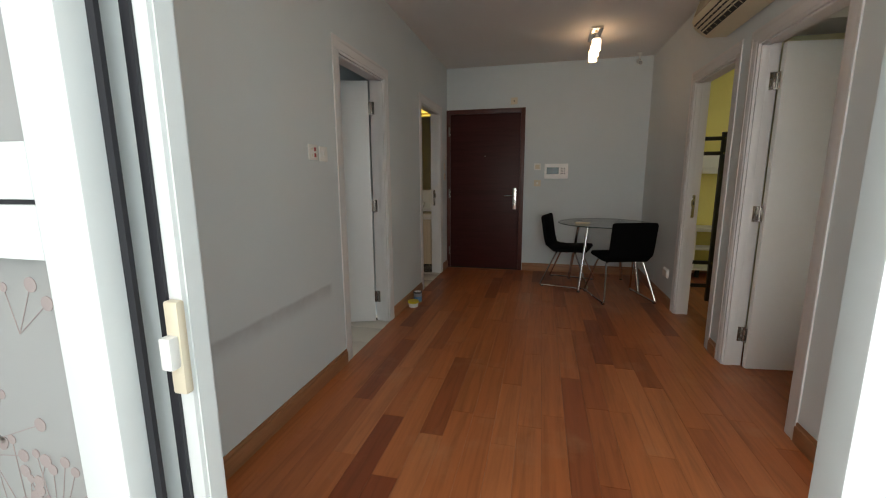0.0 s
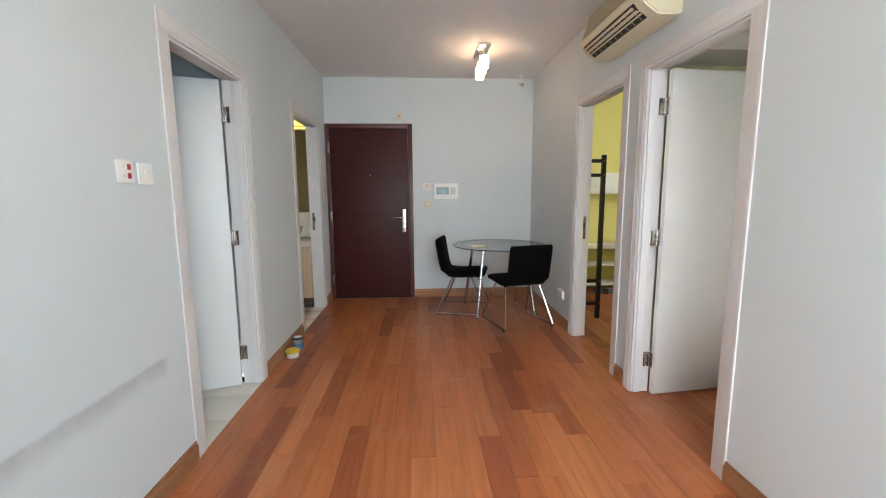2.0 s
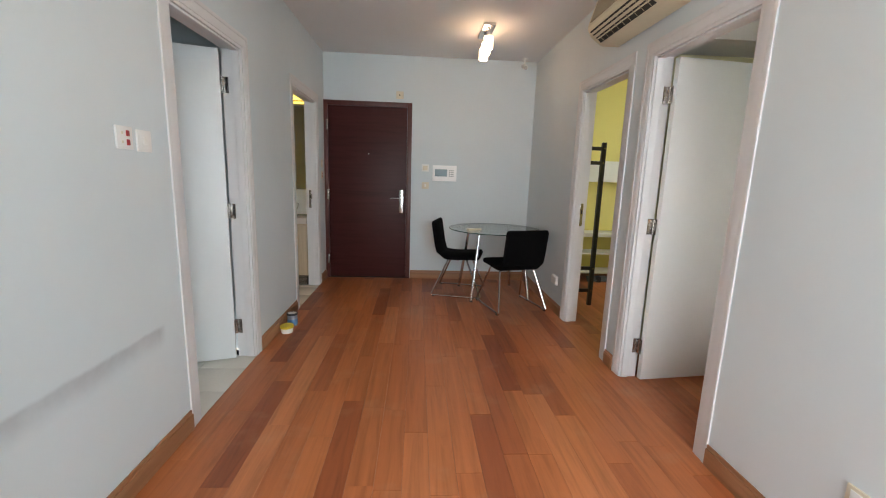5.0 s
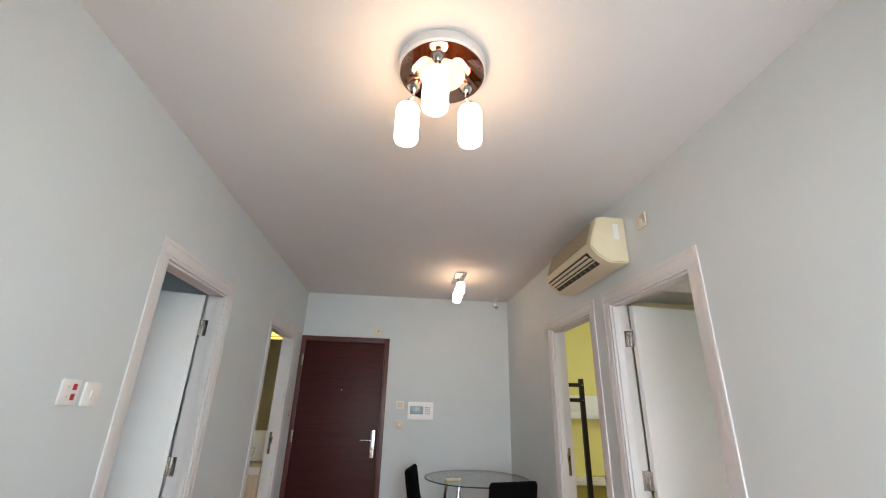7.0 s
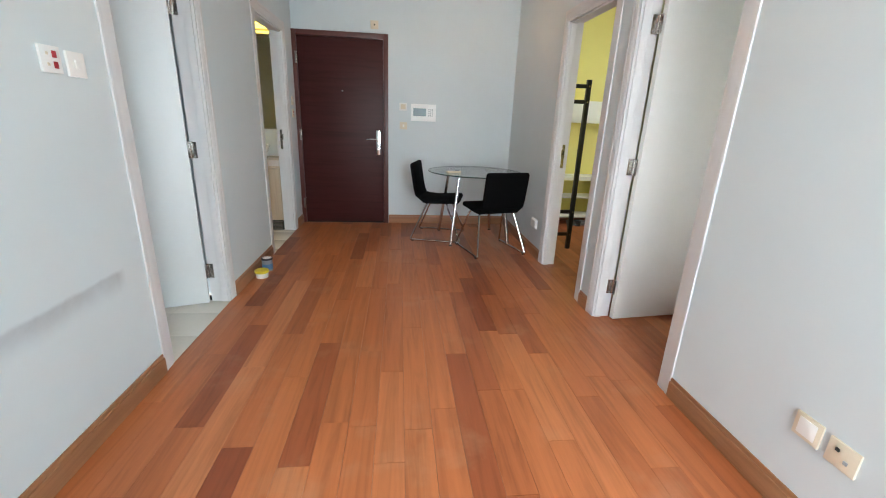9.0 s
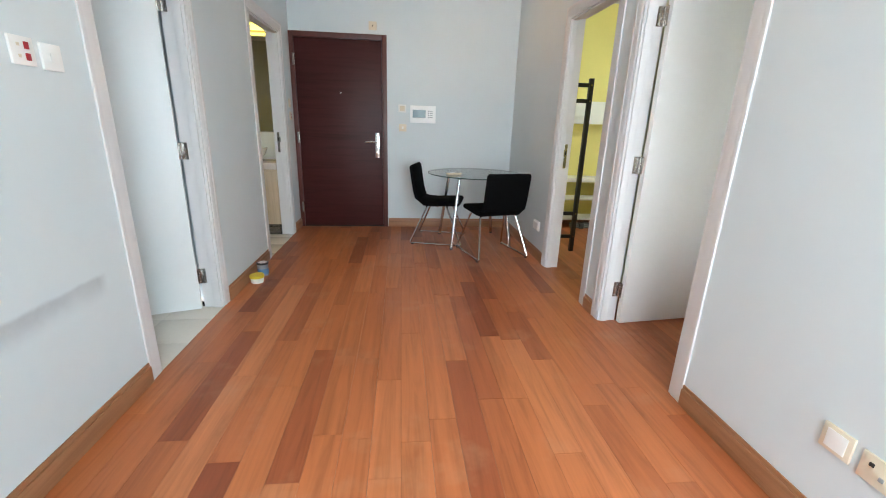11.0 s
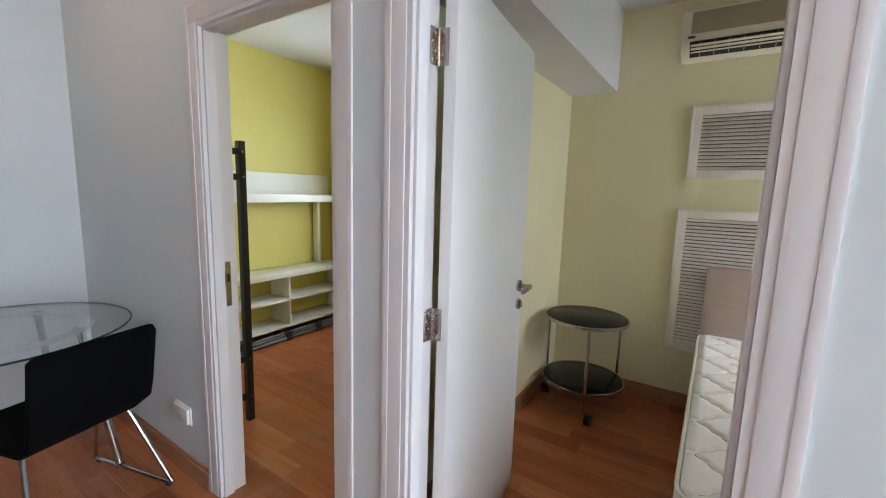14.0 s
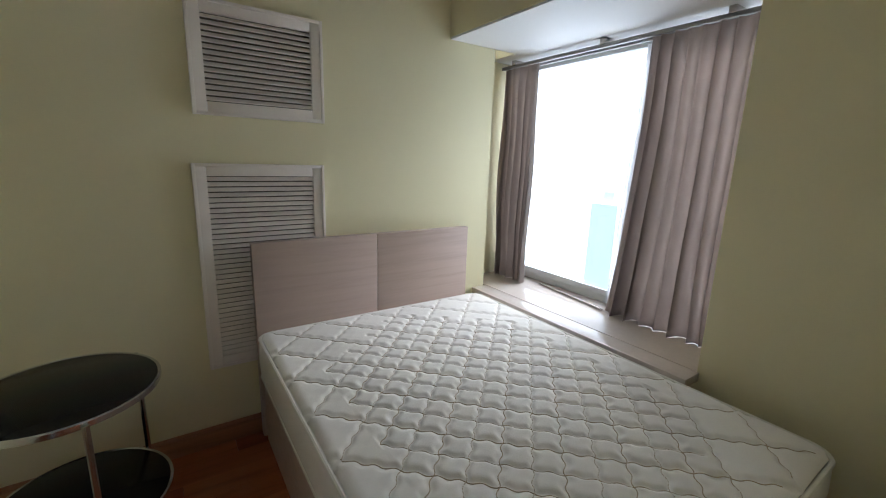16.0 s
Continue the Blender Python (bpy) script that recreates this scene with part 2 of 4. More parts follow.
BLACK_GLASS = plain("black_glass", (0.008, 0.008, 0.008), 0.2, bump=0)
BLACK_GLASS.node_tree.nodes["Principled BSDF"].inputs["Specular IOR Level"].default_value = 0.12
VENT = plain("cream_louvre_paint", (0.85, 0.78, 0.70), 0.4, vary=0.03)
SHELF_W = plain("white_laminate", (0.78, 0.76, 0.66), 0.4, vary=0.02)
MIRROR = plain("mirror", (0.85, 0.85, 0.84), 0.02, 1.0, 0.0, 10, 0)
SHADE = emitter("lit_opal_glass", (1.0, 0.68, 0.42), 21.0)
BULB_YELLOW = emitter("yellow_cove_light", (1.0, 0.72, 0.12), 4.0)
DRUM = plain("red_brown_ribbon_shade", (0.16, 0.035, 0.015), 0.35)
DRUM_LITE = plain("amber_ribbon_shade", (0.30, 0.09, 0.035), 0.35)
GREY_CEIL = plain("grey_panel_ceiling", (0.30, 0.31, 0.30), 0.6)
CONCRETE = plain("balcony_tile", (0.40, 0.38, 0.36), 0.6)
YEL_LID = plain("yellow_lid", (0.70, 0.55, 0.03), 0.35)
BLUE_LBL = plain("blue_label", (0.10, 0.22, 0.40), 0.4)
HAZE = emitter("bright_hazy_sky", (0.96, 0.985, 1.0), 9.3)
# pale emission on the towers stands in for haze
TOWER_GLOW = emitter("towers_glowing_for_haze", (0.80, 0.96, 1.0), 2.2)

# ---- builders ----


def box(bm, x0, y0, z0, x1, y1, z1, bevel=0.0, m=None):
    sub = bmesh.new()
    bmesh.ops.create_cube(sub, size=1.0)
    for v in sub.verts:
        v.co = Vector(((x0 + x1) / 2 + v.co.x * (x1 - x0), (y0 + y1) / 2 + v.co.y * (y1 - y0), (z0 + z1) / 2 + v.co.z * (z1 - z0)))
    if bevel:
        bmesh.ops.bevel(sub, geom=sub.edges[:], offset=bevel, segments=2, affect="EDGES", profile=0.6)
    if m is not None:
        bmesh.ops.transform(sub, matrix=m, verts=sub.verts)
    merge(bm, sub)
    return bm


def merge(bm, sub):
    me = bpy.data.meshes.new("tmp")
    sub.to_mesh(me)
    sub.free()
    bm.from_mesh(me)
    bpy.data.meshes.remove(me)


def rod(bm, a, b, r, seg=12, r2=None):
    a, b = Vector(a), Vector(b)
    d = b - a
    m = Matrix.Translation((a + b) / 2) @ d.to_track_quat("Z", "Y").to_matrix().to_4x4()
    bmesh.ops.create_cone(bm, cap_ends=True, segments=seg, radius1=r, radius2=r if r2 is None else r2, depth=d.length, matrix=m)
    return bm


def tube(bm, points, r, seg=10, closed=False):
    """A round bar swept along points."""
    pts = [Vector(p) for p in points]
    rings, n = [], len(pts)
    up = None
    for i, p in enumerate(pts):
        a = pts[i - 1] if (i or closed) else p
        b = pts[(i + 1) % n] if (i < n - 1 or closed) else p
        d = (b - a).normalized()
        if up is None:
            up = d.orthogonal().normalized()
        up = (up - d * up.dot(d)).normalized()
        side = d.cross(up)
        rings.append([bm.verts.new(p + (up * math.cos(t) + side * math.sin(t)) * r) for t in (2 * math.pi * k / seg for k in range(seg))])
    for i in range(n if closed else n - 1):
        a, b = rings[i], rings[(i + 1) % n]
        for k in range(seg):
            bm.faces.new((a[k], a[(k + 1) % seg], b[(k + 1) % seg], b[k]))
    if not closed:
        bm.faces.new(rings[0][::-1])
        bm.faces.new(rings[-1])
    return bm


def bend(corners, radius, steps=5):
    """Points along a polyline with rounded corners."""
    pts = [Vector(c) for c in corners]
    out = [pts[0]]
    for a, p, b in zip(pts, pts[1:], pts[2:]):
        u, v = (a - p).normalized(), (b - p).normalized()
        s, e = p + u * radius, p + v * radius
        for i in range(steps + 1):
            t = i / steps
            out.append(s * (1 - t) ** 2 + p * 2 * t * (1 - t) + e * t * t)
    return out + [pts[-1]]


def lathe(bm, profile, seg=32, at=(0, 0, 0)):
    rings = [[bm.verts.new((at[0] + r * math.cos(2 * math.pi * k / seg), at[1] + r * math.sin(2 * math.pi * k / seg), at[2] + z)) for k in range(seg)] for r, z in profile]
    for a, b in zip(rings, rings[1:]):
        for k in range(seg):
            bm.faces.new((a[k], a[(k + 1) % seg], b[(k + 1) % seg], b[k]))
    return bm


def finish(name, bm, mat, smooth=None):
    me = bpy.data.meshes.new(name)
    bmesh.ops.recalc_face_normals(bm, faces=bm.faces[:])
    if smooth:
        for f in bm.faces:
            f.smooth = True
        for e in bm.edges:
            if len(e.link_faces) == 2 and e.calc_face_angle(0) > radians(smooth):
                e.smooth = False
    bm.to_mesh(me)
    bm.free()
    me.materials.append(mat)
    return me


def part(name, bm, mat, parent, label="", smooth=35):
    ob = new(name, finish(name, bm, mat, smooth))
    ob.parent = parent
    if label:
        tagged(ob, label)
    return ob


def solid(name, bm, mat, label, category, kind="", group="", smooth=35):
    return tagged(new(name, finish(name, bm, mat, smooth)), label, category, group, kind)


def thing(name, label, category, m=None, group="", kind=""):
    ob = new(name)
    if m is not None:
        ob.matrix_world = m
    return tagged(ob, label, category, group, kind)


def B(*a, **k):
    return box(bmesh.new(), *a, **k)


# ---- structure: living room x 0.40 to 2.915, y 2.10 to 7.19; bedroom x 3.03 to 5.18; study behind it ----
H = 2.668
LX, RX, NY = 0.40, 2.915, 7.192
RX2, EX = 3.03, 5.18
TOP = 2.065


def wall_boxes(rects):
    bm = bmesh.new()
    for r in rects:
        box(bm, *r)
    return bm


# left wall with two door openings: kitchen 4.10 to 4.90, bathroom 5.95 to 6.81
solid("wall_west", wall_boxes([(0.28, 2.0, 0, LX, 4.10, H), (0.28, 4.10, TOP, LX, 4.90, H), (0.28, 4.90, 0, LX, 5.95, H),
                               (0.28, 5.95, TOP, LX, 6.81, H), (0.28, 6.81, 0, LX, NY, H)]), WALL_STAIN,
      "pale blue-grey painted wall with a grey rub mark", "wall", "structure")
solid("wall_north", wall_boxes([(0.28, NY, 0, 0.39, NY + 0.2, H), (0.39, NY, 2.12, 1.425, NY + 0.2, H), (1.425, NY, 0, 3.03, NY + 0.2, H)]), WALL,
      "pale painted wall around the entrance door", "wall", "structure")
# right wall: openings to the bedroom 3.79 to 4.60 and to the study 4.87 to 5.67; painted yellow on the far side
for wname, mat, xa, xb, label in (("wall_east", WALL, RX, 2.97, "pale painted wall with two doorways"), ("wall_bedroom_west", YELLOW, 2.97, RX2, "pale yellow painted wall with a doorway")):
    solid(wname, wall_boxes([(xa, 2.0, 0, xb, 3.79, H), (xa, 3.79, TOP, xb, 4.60, H), (xa, 4.60, 0, xb, 4.87, H), (xa, 4.87, TOP, xb, 5.67, H),
                             (xa, 5.67, 0, xb, NY if xa == RX else 7.5, H)]), mat, label, "wall", "structure")
solid("ceiling", B(LX, 2.0, H, RX, NY, H + 0.15), CEIL, "white painted ceiling of the living room", "ceiling", "structure")
solid("ceiling_bedroom", B(RX2, 2.3, H, EX, 7.5, H + 0.15), CEIL, "white painted bedroom ceiling", "ceiling", "structure")
solid("wall_south", wall_boxes([(0.28, 1.88, 0, 0.46, 2.0, H), (2.87, 1.88, 0, 3.03, 2.0, H), (0.46, 1.88, 2.30, 2.87, 2.0, H)]), WALL, "pale painted wall around the balcony door", "wall", "structure")

# bedroom shell
solid("wall_partition", B(RX2, 4.862, 0, EX, 4.985, H), YELLOW, "pale yellow partition wall between the rooms", "wall", "structure")
solid("wall_bedroom_east", B(EX, 2.45, 0, 5.30, 4.985, H), YELLOW, "pale yellow painted wall with louvred vents", "wall", "structure")
solid("wall_bedroom_south", wall_boxes([(RX2, 2.25, 0, 3.80, 2.43, H), (3.80, 2.25, 0, EX, 2.43, 0.53)]), YELLOW, "pale yellow painted wall below the bay window", "wall", "structure")
solid("beam_bay", B(3.80, 2.30, 2.08, EX, 2.785, H - 0.002), YELLOW, "pale yellow boxed beam over the bay window", "beam", "structure")
solid("beam_bay_west", B(RX2, 2.432, 2.08, 3.80, 2.785, H - 0.002), YELLOW, "pale yellow boxed beam over the bed", "beam", "structure")
solid("soffit_bay", wall_boxes([(3.802, 1.95, 2.068, 5.50, 2.29, 2.25), (3.802, 2.29, 2.068, EX - 0.002, 2.783, 2.0785)]), CEIL, "white painted soffit of the bay window", "ceiling", "structure")
solid("beam_bedroom", B(RX2, 4.545, 2.15, EX - 0.002, 4.86, H - 0.002), CEIL, "white boxed beam with a ragged painted edge", "beam", "structure")
solid("wall_bay_side", wall_boxes([(3.62, 1.90, 0, 3.80, 2.248, H), (5.42, 1.90, 0, 5.55, 2.45, H), (5.302, 2.40, 0, 5.42, 2.45, H)]), YELLOW, "pale yellow side wall of the bay", "wall", "structure")
solid("window_sill_bay", B(3.802, 1.95, 0.535, 5.42, 2.428, 0.575, bevel=0.002), STONE, "polished cream marble bay window sill", "window sill", "structure")
solid("window_sill_front", B(3.79, 2.4305, 0.535, EX - 0.002, 2.545, 0.575, bevel=0.006), STONE, "polished cream marble sill edge along the bed", "window sill", "structure")
solid("wall_bay_under", B(3.80, 1.95, 0, 5.42, 2.248, 0.533), YELLOW, "plain wall below the bay window sill", "wall", "structure")

# study shell; the unseen opening in its east wall is added for the lamp outside
solid("wall_study", wall_boxes([(RX2, 7.5, 0, EX, 7.6, H), (EX, 4.985, 0, 5.28, 5.6, H), (EX, 6.6, 0, 5.28, 7.6, H), (EX, 5.6, 0, 5.28, 6.6, 1.0), (EX, 5.6, 2.2, 5.28, 6.6, H)]),
      YELLOW2, "bright yellow painted study walls", "wall", "structure")
solid("wall_study_south", B(RX2 + 0.002, 4.987, 0, EX - 0.002, 5.0, H), YELLOW2, "bright yellow painted study wall", "wall", "structure")

# kitchen and bathroom shells behind the left wall
solid("wall_kitchen", wall_boxes([(-1.7, 3.2, 0, -1.6, 5.12, 2.4),
                                  (-1.7, 3.1, 0, 0.28, 3.2, 2.4), (-1.7, 5.02, 0, 0.28, 5.12, 2.4)]), WALL, "plain pale kitchen walls", "wall", "structure")
solid("ceiling_kitchen", B(-1.7, 3.1, 2.4, 0.28, 5.12, 2.5), GREY_CEIL, "grey panelled kitchen ceiling", "ceiling", "structure")
solid("wall_bathroom", wall_boxes([(-1.3, 5.122, 0, -1.2, 7.35, 2.45), (-1.2, 7.2, 0, 0.278, 7.35, 2.45)]), plain("beige_bath_tile", (0.55, 0.46, 0.32), 0.3), "beige tiled bathroom walls", "wall", "structure")
solid("ceiling_bathroom", B(-1.3, 5.122, 2.35, 0.28, 7.35, 2.45), CEIL, "white bathroom ceiling", "ceiling", "structure")

# balcony outside the sliding door
solid("balcony_floor", B(-0.6, 0.3, -0.15, 3.6, 1.98, -0.012), CONCRETE, "grey tiled balcony floor", "balcony", "structure")
solid("balcony_parapet", B(-0.6, 0.2, -0.15, 3.6, 0.3, 0.35), CONCRETE, "low plain balcony kerb", "parapet", "structure")

# unseen walls, added to block sky and lamp light from the living room
solid("balcony_light_block", wall_boxes([(3.22, -1.5, -0.15, 3.30, 1.88, 5.5), (0.02, -1.2, -0.15, 0.12, 1.88, 5.5)]), WALL, "plain unseen walls added beside the balcony to block light", "wall", "structure")

# distance seen through the bay window, bright with haze; the towers glow to imitate it
bm = bmesh.new()
bmesh.ops.create_grid(bm, x_segments=1, y_segments=1, size=1.0, matrix=Matrix.Translation((10, -75, 10)) @ Matrix.Rotation(radians(90), 4, "X") @ Matrix.Diagonal((900, 300, 1, 1)))
solid("backdrop", bm, HAZE, "bright hazy sky far outside the window", "sky", "structure")
random.seed(5)
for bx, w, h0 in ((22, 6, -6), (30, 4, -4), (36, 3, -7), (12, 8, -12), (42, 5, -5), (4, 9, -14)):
    tower = thing("tower_block", "distant tower block with haze put in as a pale glow", "building", pose(bx, -62, -40), group="distant tower blocks")
    part("wall", B(0, 0, 0, w, 6, h0 + 40), TOWER_GLOW, tower)
    part("roof", B(w * 0.3, 1, h0 + 40, w * 0.7, 5, h0 + 42), TOWER_GLOW, tower)


# ---- trim ----
def skirting(name, x0, y0, x1, y1, face):
    """A moulded skirting board along a wall; face is the side it stands out to."""
    bm = bmesh.new()
    t = 0.014
    dx, dy = face
    for z0, z1, k in ((0, 0.085, t), (0.085, 0.105, t * 0.55)):
        xs, ys = sorted((x0, x1 + dx * k)), sorted((y0, y1 + dy * k))
        box(bm, xs[0], ys[0], z0, xs[1], ys[1], z1, bevel=0.003)
    return solid(name, bm, SKIRT if dx else SKIRT_X, "brown wooden skirting board with a stepped top", "skirting board", "structure")


skirting("baseboard", LX, 2.0, LX, 4.028, (1, 0))
skirting("baseboard", LX, 4.972, LX, 5.878, (1, 0))
skirting("baseboard", LX, 6.882, LX, NY, (1, 0))
skirting("baseboard", 1.445, NY, RX, NY, (0, -1))
skirting("baseboard", RX, 5.742, RX, NY - 0.015, (-1, 0))
skirting("baseboard", RX, 4.672, RX, 4.798, (-1, 0))
skirting("baseboard", RX, 2.0, RX, 3.718, (-1, 0))
skirting("baseboard", RX2 + 0.06, 4.862, EX, 4.862, (0, -1))
skirting("baseboard", EX, 2.56, EX, 4.847, (-1, 0))
skirting("baseboard", RX2, 2.45, RX2, 3.718, (1, 0))
skirting("baseboard", RX2, 7.5, EX, 7.5, (0, -1))
skirting("baseboard", EX, 5.0, EX, 7.48, (-1, 0))


def door_frame(name, y0, y1, xr, xi, side, strike_y=None):
    """White moulded casing round an opening: xr the room face, xi the inner face, side the way the casing stands out."""
    fr = thing(name, "white painted door frame with moulded casing", "door frame", kind="structure")
    w = 0.072
    for nm, x, s in (("casing", xr, side), ("casing_inner", xi, -side)):
        bm = bmesh.new()
        for a0, a1, z0, z1 in ((y0 - w, y0, 0, TOP), (y1, y1 + w, 0, TOP), (y0 - w, y1 + w, TOP, TOP + w)):
            xs = sorted((x, x + s * 0.006))
            box(bm, xs[0], a0, z0, xs[1], a1, z1, bevel=0.003)
        # raised outer band
        for a0, a1, z0, z1 in ((y0 - w, y0 - w + 0.022, 0, TOP + w), (y1 + w - 0.022, y1 + w, 0, TOP + w), (y0 - w + 0.022, y1 + w - 0.022, TOP + w - 0.022, TOP + w)):
            xs = sorted((x + s * 0.005, x + s * 0.0085))
            box(bm, xs[0], a0, z0, xs[1], a1, z1, bevel=0.0015)
        part(nm, bm, TRIM, fr)
    xs = sorted((xr + side * 0.002, xi - side * 0.002))
    bm = bmesh.new()
    lo, hi = xs
    box(bm, lo, y0 - 0.001, 0, hi, y0 + 0.018, TOP)
    box(bm, lo, y1 - 0.018, 0, hi, y1 + 0.001, TOP)
    box(bm, lo, y0 + 0.018, TOP - 0.018, hi, y1 - 0.018, TOP + 0.001)
    # stop bead
    mid = xr - side * 0.034
    for a0, a1 in ((y0 + 0.018, y0 + 0.030), (y1 - 0.030, y1 - 0.018)):
        box(bm, mid - 0.022, a0, 0, mid + 0.022, a1, TOP - 0.018, bevel=0.002)
    box(bm, mid - 0.022, y0 + 0.03, TOP - 0.030, mid + 0.022, y1 - 0.03, TOP - 0.018, bevel=0.002)
    part("jamb", bm, TRIM, fr)
    if strike_y is not None:
        s = -1 if strike_y > (y0 + y1) / 2 else 1
        xc = xi + side * 0.04
        ys = sorted((strike_y, strike_y + s * 0.003))
        bm = B(xc - 0.012, ys[0], 0.90, xc + 0.012, ys[1], 1.10, bevel=0.001)
        box(bm, xc + side * 0.005, ys[0] - 0.001, 1.0, xc + side * 0.03, ys[1] + 0.001, 1.055, bevel=0.001)
        plate = part("strike_plate", bm, STEEL, fr, "brushed steel strike plate")
        part("strike_hole", B(xc - 0.006, min(ys) - 0.0015, 1.01, xc + 0.006, max(ys) + 0.0015, 1.045), DARK, plate)
    return fr


door_frame("door_frame_kitchen", 4.10, 4.90, LX, 0.28, 1)
door_frame("door_frame_bathroom", 5.95, 6.81, LX, 0.28, 1, 6.792)
door_frame("door_frame_bedroom", 3.79, 4.60, RX, RX2, -1, 3.808)
door_frame("door_frame_study", 4.87, 5.67, RX, RX2, -1, 5.652)


def butt_hinge(parent, x, y, z, into):
    """A steel hinge in the corner of jamb and leaf: one plate on each, screws and a knuckle; into is the way the leaf lies in x."""
    def span(a, b):
        return min(a, b), max(a, b)
    x0, x1 = span(x - into * 0.004, x - into * 0.038)
    bm = B(x0, y - 0.0025, z - 0.05, x1, y, z + 0.05, 0.0008)
    x2, x3 = span(x + into * 0.001, x + into * 0.004)
    box(bm, x2, y - 0.037, z - 0.05, x3, y - 0.004, z + 0.05, 0.0008)
    h = part("hinge", bm, STEEL, parent, "brushed steel butt hinge")
    bm = bmesh.new()
    for i in range(5):
        rod(bm, (x, y - 0.005, z - 0.0495 + i * 0.02), (x, y - 0.005, z - 0.0305 + i * 0.02), 0.0068, 10)
    part("knuckle", bm, STEEL, h)
    for zz in (-0.036, -0.012, 0.012, 0.036):
        xs = x - into * (0.028 if zz in (-0.036, 0.012) else 0.016)
        part("screw", rod(bmesh.new(), (xs, y - 0.002, z + zz), (xs, y - 0.0035, z + zz), 0.0038, 8), BUTTON, h)


def lever_set(parent, m, flip=1):
    """Round rose, square lever and a thumb turn below it; local x along the leaf, -y out of it."""
    bm = bmesh.new()
    rod(bm, m @ Vector((0, 0, 0)), m @ Vector((0, -0.01, 0)), 0.026, 24)
    rod(bm, m @ Vector((0, -0.01, 0)), m @ Vector((0, -0.05, 0)), 0.009, 12)
    box(bm, min(-0.012 * flip, 0.115 * flip), -0.06, -0.010, max(-0.012 * flip, 0.115 * flip), -0.045, 0.010, 0.003, m)
    part("door_handle", bm, STEEL, parent, "brushed steel lever handle on a round rose")
    bm = bmesh.new()
    rod(bm, m @ Vector((0, 0, -0.085)), m @ Vector((0, -0.01, -0.085)), 0.024, 24)
    box(bm, -0.004, -0.022, -0.099, 0.004, -0.01, -0.071, 0.001, m)
    part("thumb_turn", bm, STEEL, parent)


def white_leaf(name, hinge, turn, length, label, handle, hinge_turn, hx, hy):
    """A white flush door leaf turned about its hinge; local +x runs along the leaf, its seen face is -y."""
    base = pose(hinge[0], hinge[1], 0, 0, 0, turn)
    leaf = thing(name, label, "door", kind="structure")
    part("door_leaf", B(0, 0, 0.008, length, 0.038, 2.036, 0.002, base), DOORW, leaf)
    if handle:
        lever_set(leaf, base @ pose(length - 0.062, 0, 1.02), -1)
        lever_set(leaf, base @ pose(length - 0.062, 0.04, 1.02, 0, 0, 180), 1)
    for z in (0.225, 1.03, 1.83):
        butt_hinge(leaf, hx, hy, z, hinge_turn)
    return leaf


white_leaf("door_bedroom", (3.034, 4.521), 6.4, 0.775, "open white flush bedroom door with steel hinges", True, 1, 3.028, 4.5815)
white_leaf("door_kitchen", (0.268, 4.872), 198.0, 0.755, "open white flush kitchen door with steel hinges", False, -1, 0.276, 4.8815)

# threshold and tiles of kitchen and bathroom
for nm, x0, y0, x1, y1 in (("floor_kitchen", -1.6, 3.2, 0.398, 4.9), ("floor_bathroom", -1.2, 5.2, 0.398, 7.2)):
    fl = solid(nm, B(x0, y0, -0.1, x1, y1, -0.008), plain("grout", (0.45, 0.42, 0.37), 0.9), "cream tiled floor with narrow joints", "floor", "structure")
    for i in range(int((x1 - x0) / 0.3) + 1):
        for j in range(int((y1 - y0) / 0.3) + 1):
            ax, ay = x1 - i * 0.3, y0 + j * 0.3
            bx, by = max(x0, ax - 0.297), min(y1, ay + 0.297)
            if ax - bx > 0.03 and by - ay > 0.03:
                part("tile", B(bx, ay, -0.02, ax, by, -0.002, 0.0015), TILE, fl)


# ---- balcony sliding door ----
def sliding_leaf(name, x0, x1, y0, y1, label, pane, stile=0.055, rail=None):
    leaf = thing(name, label, "sliding door", kind="structure")
    part("stile", B(x0, y0, 0.03, x0 + stile, y1, 2.27, 0.003), ALU, leaf)
    part("stile", B(x1 - stile, y0, 0.03, x1, y1, 2.27, 0.003), ALU, leaf)
    part("rail", B(x0 + stile, y0, 0.03, x1 - stile, y1, 0.11, 0.003), ALU, leaf)
    part("rail", B(x0 + stile, y0, 2.20, x1 - stile, y1, 2.27, 0.003), ALU, leaf)
    ym = (y0 + y1) / 2
    if rail:
        part("rail", B(x0 + stile, y0, rail + 0.003, x1 - stile, y1, rail + 0.07, 0.003), ALU, leaf)
        part("rail", B(x0 + stile, y0, rail - 0.07, x1 - stile, y1, rail - 0.003, 0.003), ALU, leaf)
        part("rail_joint", B(x0 + stile, y0 + 0.006, rail - 0.003, x1 - stile, y1 - 0.006, rail + 0.003), GASKET, leaf)
    p = part("pane", B(x0 + stile - 0.005, ym - 0.003, 0.10, x1 - stile + 0.005, ym + 0.003, 2.21), pane, leaf)
    p.visible_shadow = False
    return leaf, ym


leaf_a, _ = sliding_leaf("window_door_inner", 0.45, 1.222, 2.005, 2.045, "white aluminium sliding balcony door leaf with a latch", GLASS, 0.09)
part("gasket", B(1.188, 1.9995, 0.05, 1.202, 2.0045, 2.25), GASKET, leaf_a)
part("gasket", B(1.2225, 2.012, 0.05, 1.225, 2.038, 2.25), ALU, leaf_a)
bm = B(1.2045, 1.991, 0.99, 1.2265, 2.0045, 1.12, 0.004)
part("latch_body", bm, PLASTIC_Y, leaf_a, "ivory plastic latch")
part("latch_slider", B(1.2065, 1.976, 1.03, 1.2245, 1.992, 1.075, 0.004), PLASTIC, leaf_a)
